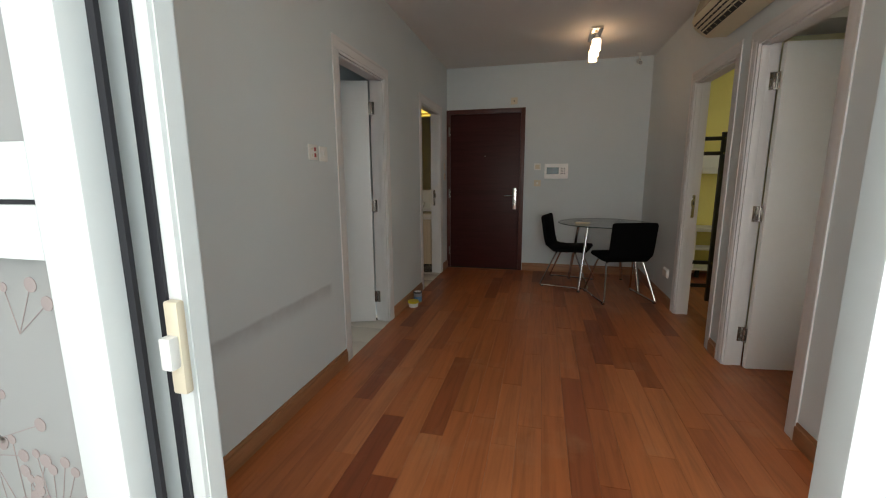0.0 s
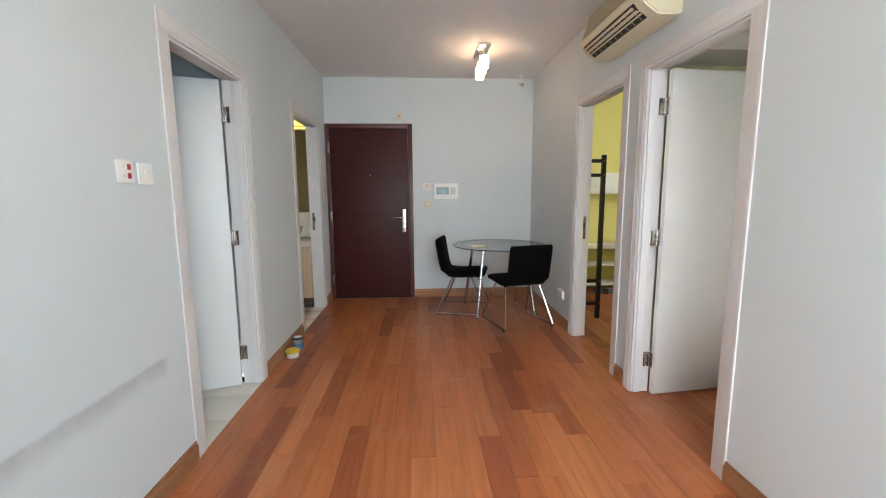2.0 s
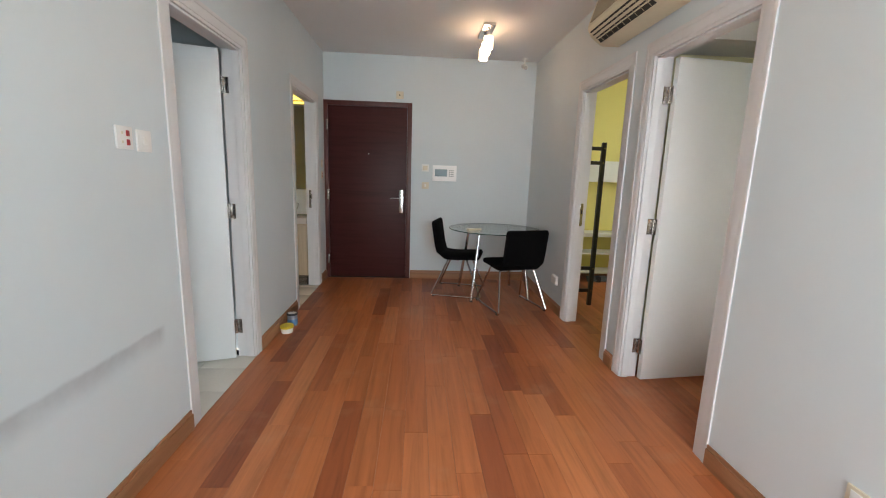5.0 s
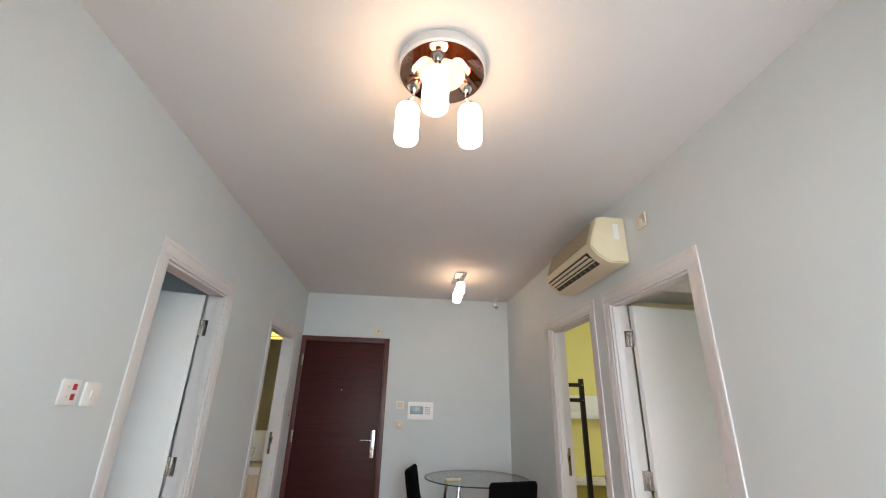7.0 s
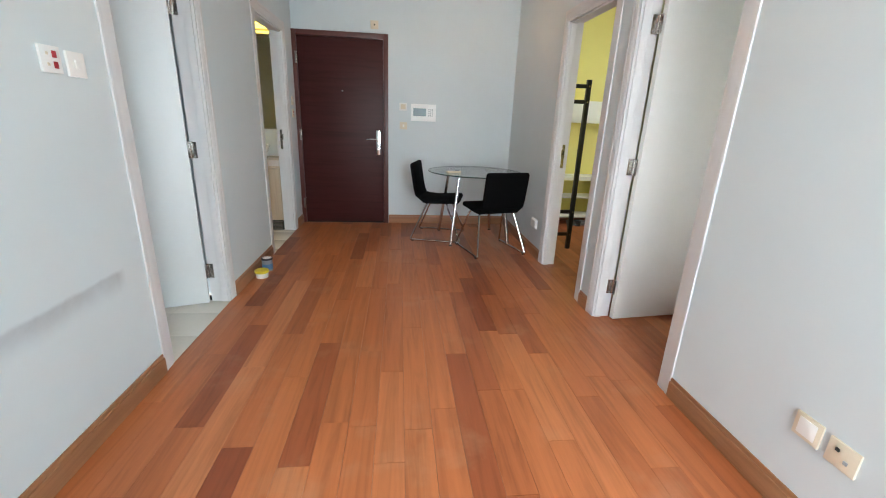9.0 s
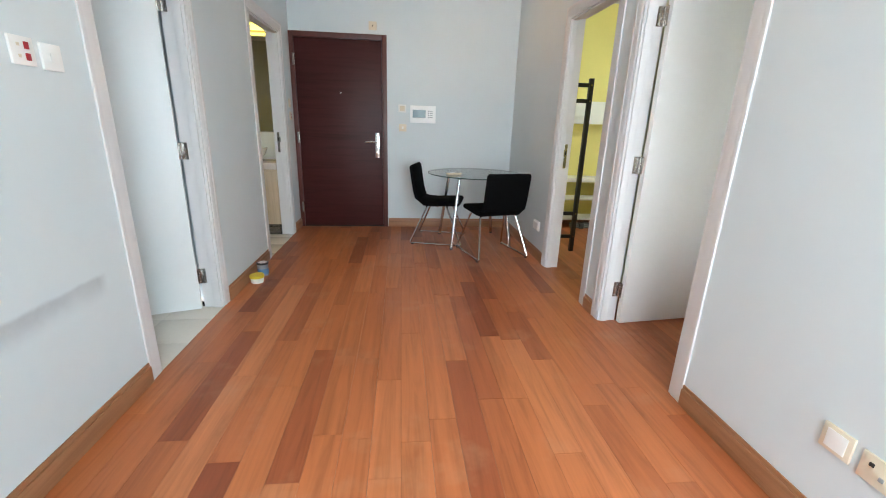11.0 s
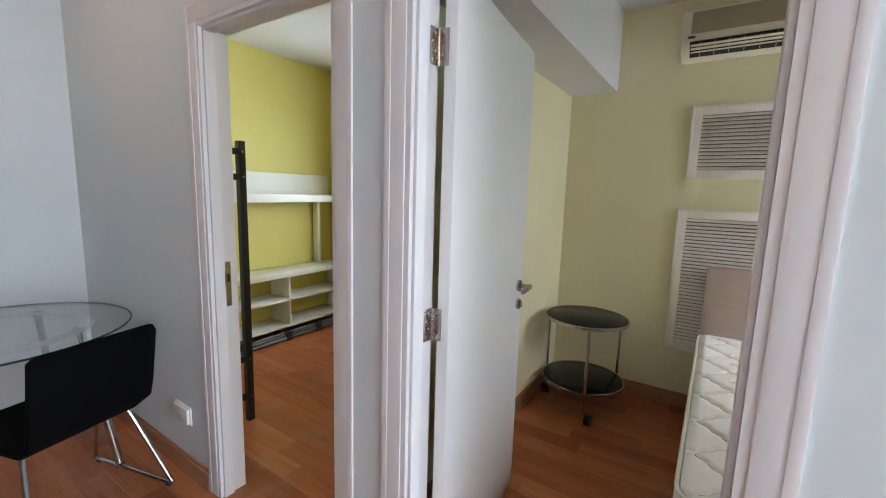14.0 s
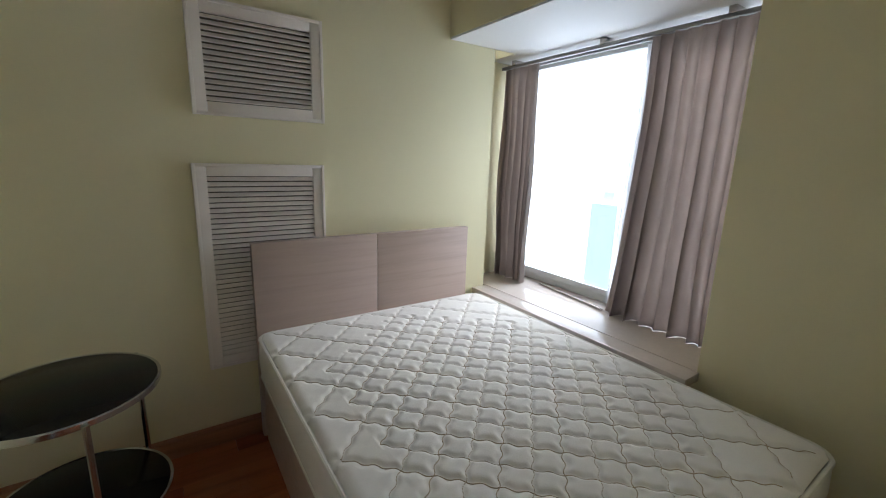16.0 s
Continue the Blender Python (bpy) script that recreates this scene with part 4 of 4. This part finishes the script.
cur = thing("curtain", "cream curtain printed with black hand-drawn lines", "curtain")
cloth = drape("cloth", "", 0.43, 0.768, 2.25, 0.03, 2.61, 6, 0.03, SHEER, 0.03, 3, 0.0, cur)
random.seed(4)
bm = bmesh.new()
for col, u0 in enumerate((0.992, 0.958, 0.915, 0.86, 0.80)):
    def wavy(t):
        return u0 + 0.007 * math.sin(t * 31 + col * 1.9) + 0.004 * math.sin(t * 83 + col)
    for i in range(60):
        t = i / 61
        if math.sin(i * 0.45 + col * 2.3) > -0.7:
            tube(bm, [cloth(wavy(t + k / 122), t + k / 122) for k in range(3)], 0.0012, 4)
    t = 0.01 + 0.01 * col
    while t < 0.97:
        w = random.uniform(0.024, 0.036)
        for tt in ((t, t + 0.011) if random.random() < 0.3 else (t,)):
            tube(bm, [cloth(min(1.0, wavy(tt) + w * (k / 6 - 0.5)), tt) for k in range(7)], 0.0026, 4)
        t += random.uniform(0.03, 0.055)
tagged(part("printed_lines", bm, INK, cur, "black inked ladder pattern"), kind="stuff")
part("rail", B(0.42, 2.235, 2.61, 2.88, 2.265, 2.666, 0.004), ALU, cur)

# ---- bedroom ----
bed = thing("bed", "pale oak laminate bed base with headboard", "bed", pose(0, 0, 0))
part("headboard", B(5.09, 2.67, 0.02, 5.135, 3.277, 1.007, 0.003), OAK, bed)
part("headboard", B(5.09, 3.2795, 0.02, 5.135, 3.900, 1.007, 0.003), OAK, bed)
part("metal_strip", B(5.0915, 3.2772, 0.02, 5.134, 3.2793, 1.0), STEEL, bed)
part("side_panel", B(3.328, 3.86, 0.005, 5.088, 3.885, 0.385, 0.003), OAK, bed)
part("side_panel", B(3.328, 2.62, 0.005, 5.088, 2.645, 0.385, 0.003), OAK, bed)
part("end_panel", B(3.303, 2.62, 0.005, 3.328, 3.885, 0.385, 0.003), OAK, bed)
part("slat_deck", B(3.33, 2.647, 0.34, 5.086, 3.858, 0.37), OAK, bed)
part("drawer_front", B(4.16, 3.8855, 0.05, 5.02, 3.893, 0.33, 0.002), OAK, bed)
part("drawer_front", B(3.36, 3.8855, 0.05, 4.12, 3.893, 0.33, 0.002), OAK, bed)

# mattress with diamond quilting, finer in the middle field
MX0, MX1, MY0, MY1, MZ = 3.318, 5.085, 2.585, 3.905, 0.585


def quilt(x, y):
    """Depth of the quilting at a place on the mattress."""
    u, v = x - (MX0 + MX1) / 2, y - (MY0 + MY1) / 2
    wob = 0.008 * math.sin(u * 75) * math.cos(v * 75)
    a, b = (u + v) / math.sqrt(2) + wob, (u - v) / math.sqrt(2) - wob
    fine = abs(u + 0.06) + abs(v) * 0.8 < 0.84 and abs(v) < 0.5
    s = 0.088 if fine else 0.176
    da, db = abs((a / s + 0.5) % 1 - 0.5) * s, abs((b / s + 0.5) % 1 - 0.5) * s
    return min(da, db), s


def stitch_lines():
    """The stitched lines of the quilting, as runs of places on the mattress."""
    out = []
    for fam in (0, 1):
        for k in range(-13, 14):
            run = []
            for i in range(-170, 171):
                c, along = k * 0.088, i * 0.0075
                a, b = (c, along) if fam == 0 else (along, c)
                u, v = (a + b) / math.sqrt(2), (a - b) / math.sqrt(2)
                wob = 0.008 * math.sin(u * 75) * math.cos(v * 75)
                c2 = c - wob if fam == 0 else c + wob
                a, b = (c2, along) if fam == 0 else (along, c2)
                u, v = (a + b) / math.sqrt(2), (a - b) / math.sqrt(2)
                x, y = u + (MX0 + MX1) / 2, v + (MY0 + MY1) / 2
                fine = abs(u + 0.06) + abs(v) * 0.8 < 0.84 and abs(v) < 0.5
                inside = MX0 + 0.04 < x < MX1 - 0.04 and MY0 + 0.04 < y < MY1 - 0.04
                if inside and (fine or k % 2 == 0):
                    run.append((x, y, MZ - 0.0070))
                else:
                    if len(run) > 3:
                        out.append(run)
                    run = []
            if len(run) > 3:
                out.append(run)
    return out


mat = thing("mattress", "cream quilted mattress with diamond stitching", "mattress")
bm = bmesh.new()
NX, NYY = 300, 208
rows = []
for i in range(NX + 1):
    row = []
    for j in range(NYY + 1):
        x, y = MX0 + 0.012 + (MX1 - MX0 - 0.024) * i / NX, MY0 + 0.012 + (MY1 - MY0 - 0.024) * j / NYY
        d, s = quilt(x, y)
        z = MZ - 0.0075 * math.exp(-(d / 0.010) ** 2) + 0.0025 * min(1, d / (s * 0.35))
        edge = min(x - MX0, MX1 - x, y - MY0, MY1 - y)
        z -= 0.022 * max(0, 1 - edge / 0.05) ** 2
        # rounded corners in plan
        cx, cy = max(MX0 + 0.07 - x, x - MX1 + 0.07, 0), max(MY0 + 0.07 - y, y - MY1 + 0.07, 0)
        if cx > 0 and cy > 0:
            l = math.hypot(cx, cy)
            if l > 0.058:
                f = 0.058 / l
                x += (1 - f) * cx * (1 if x < (MX0 + MX1) / 2 else -1)
                y += (1 - f) * cy * (1 if y < (MY0 + MY1) / 2 else -1)
        row.append(bm.verts.new((x, y, z)))
    rows.append(row)
for a, b in zip(rows, rows[1:]):
    for j in range(NYY):
        bm.faces.new((a[j], b[j], b[j + 1], a[j + 1]))
top = part("quilted_top", bm, MATTRESS, mat, "", 180)
bm = bmesh.new()
for run in stitch_lines():
    tube(bm, run, 0.0018, 4)
tagged(part("stitching", bm, THREAD, top, "tan stitching"), kind="stuff")


def round_rect(x0, y0, x1, y1, r, z, n=8):
    out = []
    for cx, cy, a0 in ((x1 - r, y1 - r, 0), (x0 + r, y1 - r, 90), (x0 + r, y0 + r, 180), (x1 - r, y0 + r, 270)):
        out += [(cx + r * math.cos(radians(a0 + 90 * k / n)), cy + r * math.sin(radians(a0 + 90 * k / n)), z) for k in range(n + 1)]
    return out


bm = bmesh.new()
loops = [[bm.verts.new(p) for p in round_rect(MX0 + k, MY0 + k, MX1 - k, MY1 - k, 0.07, z)] for k, z in ((0.006, 0.372), (0.0, 0.39), (-0.004, 0.47), (0.0, 0.55), (0.008, 0.566))]
for a, b in zip(loops, loops[1:]):
    for k in range(len(a)):
        bm.faces.new((a[k], a[(k + 1) % len(a)], b[(k + 1) % len(a)], b[k]))
bm.faces.new(loops[0][::-1])
part("side_border", bm, MATTRESS, mat)
for z in (0.568, 0.385):
    part("piping", tube(bmesh.new(), round_rect(MX0 + 0.003, MY0 + 0.003, MX1 - 0.003, MY1 - 0.003, 0.07, z), 0.0075, 8, True), PIPING, mat)


def louvre(name, label, y0, y1, z0, z1, count):
    """A framed louvred vent on the east wall; every slat its own piece."""
    ob = thing(name, label, "vent", group="louvred vents")
    w = 0.055
    x = EX
    # dark sheet whose colour stands for the shade between the slats
    part("shade_sheet", B(x - 0.006, y0 + 0.02, z0 + 0.02, x - 0.002, y1 - 0.02, z1 - 0.02), plain("vent_shadow", (0.09, 0.07, 0.055), 0.8), ob)
    bm = bmesh.new()
    for a, b, c, d in ((y0, y0 + w, z0, z1), (y1 - w, y1, z0, z1), (y0 + w, y1 - w, z0, z0 + w), (y0 + w, y1 - w, z1 - w, z1)):
        box(bm, x - 0.022, a, c, x - 0.001, b, d, 0.004)
    for a, b, c, d in ((y0, y0 + 0.014, z0, z1), (y1 - 0.014, y1, z0, z1), (y0 + 0.014, y1 - 0.014, z0, z0 + 0.014), (y0 + 0.014, y1 - 0.014, z1 - 0.014, z1)):
        box(bm, x - 0.028, a, c, x - 0.021, b, d, 0.002)
    part("frame", bm, VENT, ob)
    slat = finish("slat", B(-0.0105, y0 + w, -0.0022, 0.0105, y1 - w, 0.0022, 0.001), VENT)
    for i in range(count):
        z = z0 + w + (z1 - z0 - 2 * w) * (i + 0.5) / count
        s = new("slat", slat)
        s.parent = ob
        s.matrix_local = pose(x - 0.014, 0, z, 0, -46 + random.uniform(-2, 2), 0)
    return ob


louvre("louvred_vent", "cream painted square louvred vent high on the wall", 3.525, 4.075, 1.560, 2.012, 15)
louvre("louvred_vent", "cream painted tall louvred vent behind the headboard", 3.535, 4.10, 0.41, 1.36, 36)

trolley = thing("side_table", "round two-tier black glass side table on castors", "side table", pose(4.80, 4.54, 0) @ Matrix.Diagonal((1.07, 1.07, 1, 1)))
for z in (0.625, 0.20):
    bm = bmesh.new()
    lathe(bm, [(0.0, z - 0.002), (0.24, z - 0.002), (0.24, z + 0.006), (0.236, z + 0.008), (0.0, z + 0.008)], 56)
    tier = part("glass_tier", bm, BLACK_GLASS, trolley, "black glass shelf")
    bm = bmesh.new()
    lathe(bm, [(0.241, z - 0.012), (0.249, z - 0.012), (0.25, z + 0.006), (0.245, z + 0.009), (0.2405, z + 0.006), (0.241, z - 0.012)], 56)
    part("steel_rim", bm, CHROME, tier)
for k, a in enumerate((198, 318, 78)):
    c, s = math.cos(radians(a)), math.sin(radians(a))
    leg = part("leg", tube(bmesh.new(), bend([(c * 0.257, s * 0.257, 0.625), (c * 0.257, s * 0.257, 0.10), (c * 0.245 - s * 0.03, s * 0.245 + c * 0.03, 0.055)], 0.02), 0.009), CHROME, trolley)
    mw = pose(c * 0.245 - s * 0.03, s * 0.245 + c * 0.03, 0.034, 0, 90, a + 60)
    bm = bmesh.new()
    rod(bm, mw @ Vector((0, 0, -0.012)), mw @ Vector((0, 0, 0.012)), 0.034, 24)
    wheel = part("castor", bm, RUBBER, leg, "black castor wheel")
    bm = bmesh.new()
    rod(bm, mw @ Vector((0, 0, -0.014)), mw @ Vector((0, 0, 0.014)), 0.018, 16)
    hub = new("hub", finish("hub", bm, STEEL, 35))
    hub.parent = leg

pend = thing("pendant_lamp", "red-brown ribbon drum pendant lamp", "pendant lamp", pose(4.10, 3.55, H))
bm = bmesh.new()
rod(bm, (0, 0, 0), (0, 0, -0.02), 0.045, 24)
rod(bm, (0, 0, -0.02), (0, 0, -0.50), 0.003, 8)
part("cord", bm, PLASTIC, pend)
for k in range(36):
    a = 2 * math.pi * k / 36
    bm = B(0.126 + 0.002 * (k % 2), -0.0115, -0.69, 0.1285 + 0.002 * (k % 2), 0.0115, -0.45, 0.0, pose(0, 0, 0, 0, 0, math.degrees(a)))
    part("ribbon", bm, DRUM if k % 3 else DRUM_LITE, pend)
for z in (-0.688, -0.452):
    part("hoop", tube(bmesh.new(), [(0.124 * math.cos(t * math.pi / 18), 0.124 * math.sin(t * math.pi / 18), z) for t in range(36)], 0.003, 6, True), STEEL, pend)
part("bulb", lathe(bmesh.new(), [(0.0, -0.675), (0.025, -0.667), (0.035, -0.645), (0.03, -0.61), (0.015, -0.57), (0.015, -0.50), (0.0, -0.50)], 20), PLASTIC, pend)

# bay window and curtains
win = thing("window_bay", "bay window with white aluminium frame, hazy daylight outside", "window", kind="structure")
bm = bmesh.new()
for a, b, c, d in ((3.80, 3.86, 0.575, 2.068), (5.36, 5.42, 0.575, 2.068), (3.86, 5.36, 0.575, 0.625), (3.86, 5.36, 2.018, 2.068)):
    box(bm, a, 1.97, c, b, 2.02, d, 0.003)
part("window_frame", bm, ALU, win)
part("mullion", B(4.36, 1.965, 0.625, 4.42, 2.025, 2.018, 0.003), ALU, win)
part("sash_rail", B(4.42, 2.02, 0.625, 5.36, 2.035, 0.66, 0.003), ALU, win)
part("window_handle", B(4.375, 2.025, 1.76, 4.395, 2.045, 1.86, 0.004), ALU, win)
for a, b in ((3.86, 4.36), (4.42, 5.36)):
    part("pane", B(a - 0.003, 1.99, 0.62, b + 0.003, 1.996, 2.02), GLASS, win).visible_shadow = False
RAIL = plain("dull_grey_rail", (0.30, 0.29, 0.29), 0.5)
cr = thing("curtain_rail", "grey steel curtain rail under the bay soffit", "curtain rail")
part("rail", B(3.805, 2.155, 2.02, 5.418, 2.18, 2.04, 0.003), RAIL, cr)
part("rail", B(3.805, 2.095, 2.02, 5.418, 2.115, 2.04, 0.003), RAIL, cr)
for x in (4.0, 4.62, 5.3):
    part("bracket", B(x - 0.015, 2.09, 2.035, x + 0.015, 2.185, 2.067, 0.002), STEEL, cr)
for nm, lab, x0, x1, fl, sd, n, kk in (("curtain", "taupe pleated curtain gathered at one side of the bay", 5.07, 5.385, -0.02, 2, 6, 0.0), ("curtain", "wide taupe pleated curtain hanging to the marble sill", 3.825, 4.34, 0.0, 7, 8, 0.09)):
    c = thing(nm, lab, "curtain", group="bay window curtains")
    drape("cloth", "", x0, x1, 2.165, 0.577, 2.018, n, 0.036, CURTAIN, fl, sd, 0.0, c, kk)
lin = thing("curtain", "white translucent inner curtain beside the window", "curtain")
drape("cloth", "", 4.30, 4.42, 2.075, 0.60, 2.015, 3, 0.012, LINING, 0.02, 9, 0.05, lin)
part("fallen_rod", rod(bmesh.new(), (4.45, 2.16, 0.583), (5.0, 2.09, 0.583), 0.007), STEEL, thing("loose_rod", "thin steel curtain wand lying on the sill", "rod"))

# ---- study: shelves, rack ----
low = thing("low_shelf", "low white open shelf unit against the yellow wall", "shelf unit")
Y0, Y1 = 7.19, 7.485
for x in (3.55, 4.42, 5.12):
    part("side_board", B(x - 0.009, Y0 + 0.004, 0.10, x + 0.009, Y1, 0.585, 0.001), SHELF_W, low)
for z in (0.10, 0.355, 0.585):
    w = 0.02 if z < 0.5 else 0.05
    part("shelf", B(3.54, Y0, z, 5.13, Y1, z + w, 0.001), SHELF_W, low)
for x in (3.62, 4.3, 5.05):
    part("leg", B(x - 0.02, Y0 + 0.03, 0.0, x + 0.02, Y0 + 0.07, 0.10, 0.002), DARK, low)
up = thing("wall_shelf", "white box wall shelf above the low unit", "shelf")
part("shelf", B(3.55, 7.20, 1.29, 5.12, 7.49, 1.315, 0.001), SHELF_W, up)
part("back_board", B(3.55, 7.465, 1.315, 5.12, 7.49, 1.56, 0.001), SHELF_W, up)
part("front_lip", B(3.55, 7.19, 1.29, 5.12, 7.2, 1.36, 0.001), SHELF_W, up)
post = thing("shelf_support", "slim white upright between the shelves", "upright")
part("upright", B(4.93, 7.40, 0.64, 4.96, 7.48, 1.288, 0.001), SHELF_W, post)
tall = thing("tall_shelf", "tall narrow white open shelf unit", "shelf unit")
for x in (3.10, 3.52):
    part("side_board", B(x, 7.20, 0.0, x + 0.016, 7.485, 1.55, 0.001), SHELF_W, tall)
for z in (0.1, 0.42, 0.75, 1.08, 1.40):
    part("shelf", B(3.116, 7.202, z, 3.52, 7.485, z + 0.016, 0.001), SHELF_W, tall)
bar = thing("folded_stand", "folded grey metal stand lying under the shelf", "stand")
for k in range(3):
    part("tube", rod(bmesh.new(), (3.75, 7.12 + 0.02 * k, 0.02 + 0.02 * k), (4.95, 7.135 + 0.015 * k, 0.025 + 0.02 * k), 0.012), plain("grey_tube", (0.14, 0.14, 0.14), 0.4, 0.5), bar)
for x in (3.9, 4.35, 4.7):
    part("clamp", B(x - 0.03, 7.11, 0.0, x + 0.03, 7.18, 0.075, 0.008), RUBBER, bar)
rack = thing("garment_rack", "black wooden ladder-like garment rack with bolted rungs", "rack")
for y in (6.16, 6.9):
    for x in (3.08, 3.367):
        part("post", B(x - 0.02, y - 0.02, 0, x + 0.02, y + 0.02, 1.68, 0.003), BLACK_MET, rack)
    for z in (0.16, 0.40, 1.48, 1.62):
        part("rung", B(3.10, y - 0.012, z - 0.018, 3.347, y + 0.012, z + 0.018, 0.002), BLACK_MET, rack)
    if y < 6.5:
        for z in (0.16, 0.40, 1.48, 1.62):
            part("bolt", rod(bmesh.new(), (3.367, y - 0.0195, z), (3.367, y - 0.0235, z), 0.007, 10), STEEL, rack)
for z in (0.24, 0.40):
    part("long_rail", B(3.07, 6.18, z - 0.015, 3.09, 6.88, z + 0.015, 0.002), BLACK_MET, rack)

# ---- bathroom vanity seen through its door ----
van = thing("vanity", "beige laminate vanity cabinet with stone top", "vanity cabinet")
part("cabinet", B(-1.19, 6.80, 0.11, 0.27, 7.195, 0.715, 0.002), BEECH, van)
part("door", B(-0.32, 6.782, 0.12, 0.265, 6.799, 0.69, 0.002), BEECH, van)
part("grille", B(-1.19, 6.80, 0.0, 0.27, 6.83, 0.11), DARK, van)
for i in range(6):
    part("grille_slat", B(-1.18, 6.788, 0.012 + i * 0.016, 0.26, 6.799, 0.020 + i * 0.016), STEEL, van)
part("countertop", B(-1.198, 6.76, 0.717, 0.276, 7.196, 0.785, 0.004), STONE, van)
part("splashback", B(-1.198, 7.18, 0.787, 0.276, 7.198, 1.085, 0.002), PLASTIC, van)
basin = thing("basin", "white round ceramic countertop basin", "basin", pose(-0.05, 6.98, 0.785))
part("bowl", lathe(bmesh.new(), [(0.0, 0.0), (0.08, 0.0), (0.16, 0.07), (0.185, 0.14), (0.178, 0.145), (0.15, 0.08), (0.07, 0.02), (0.0, 0.015)], 40), plain("ceramic", (0.82, 0.80, 0.76), 0.12), basin)
mir = thing("bathroom_mirror", "large wall mirror above the vanity", "mirror")
part("mirror_glass", B(-1.19, 7.186, 1.09, 0.27, 7.199, 2.10), MIRROR, mir)
cove = thing("cove_light", "yellow lit pelmet light above the bathroom mirror", "ceiling light")
part("diffuser", B(-0.9, 6.9, 2.118, 0.25, 7.17, 2.134, 0.003), BULB_YELLOW, cove)
part("frame", wall_boxes([(-0.92, 6.88, 2.135, 0.27, 7.198, 2.349)]), PLASTIC, cove)
# kitchen ceiling light frame
kl = thing("kitchen_ceiling_light", "white framed light panel in the kitchen ceiling", "ceiling light")
part("frame", wall_boxes([(-0.75, 3.9, 2.375, 0.15, 3.94, 2.399), (-0.75, 4.46, 2.375, 0.15, 4.5, 2.399), (-0.75, 3.94, 2.375, -0.71, 4.46, 2.399), (0.11, 3.94, 2.375, 0.15, 4.46, 2.399)]), PLASTIC, kl)
part("diffuser", B(-0.71, 3.94, 2.385, 0.11, 4.46, 2.398), plain("opal_panel", (0.5, 0.52, 0.5), 0.4), kl)

# ---- wooden floors: planks run towards the entrance ----
plank_mesh = finish("plank", B(-0.5, -0.5, -0.012, 0.5, 0.5, 0.0), PLANK, None)


def planks(floor, x0, x1, y0, y1, seed):
    rnd = random.Random(seed)
    w = 0.12
    for i in range(int((x1 - x0) / w) + 1):
        a, b = x0 + i * w, min(x1, x0 + (i + 1) * w)
        if b - a < 0.02:
            continue
        y = y0 - rnd.uniform(0, 0.8)
        while y < y1:
            e = y + rnd.choice((0.6, 0.9, 0.9, 1.2))
            s, f = max(y, y0), min(e, y1)
            if f - s > 0.03:
                ob = new("plank", plank_mesh)
                ob.parent = floor
                ob.matrix_local = Matrix.Translation(((a + b) / 2, (s + f) / 2, rnd.uniform(-0.0006, 0.0))) @ Matrix.Diagonal((b - a - 0.0011, f - s - 0.0014, 1, 1))
            y = e


floor = solid("floor", B(0.40, 2.10, -0.2, RX, NY, -0.011), SUBFLOOR, "reddish-brown wooden plank floor, worn in places", "floor", "structure")
planks(floor, LX, RX, 2.10, NY, 1)
floor_b = solid("floor_bedroom", B(RX, 2.43, -0.2, EX, 7.5, -0.011), SUBFLOOR, "reddish-brown wooden plank floor of bedroom and study", "floor", "structure")
planks(floor_b, RX, EX, 2.43, 7.5, 2)
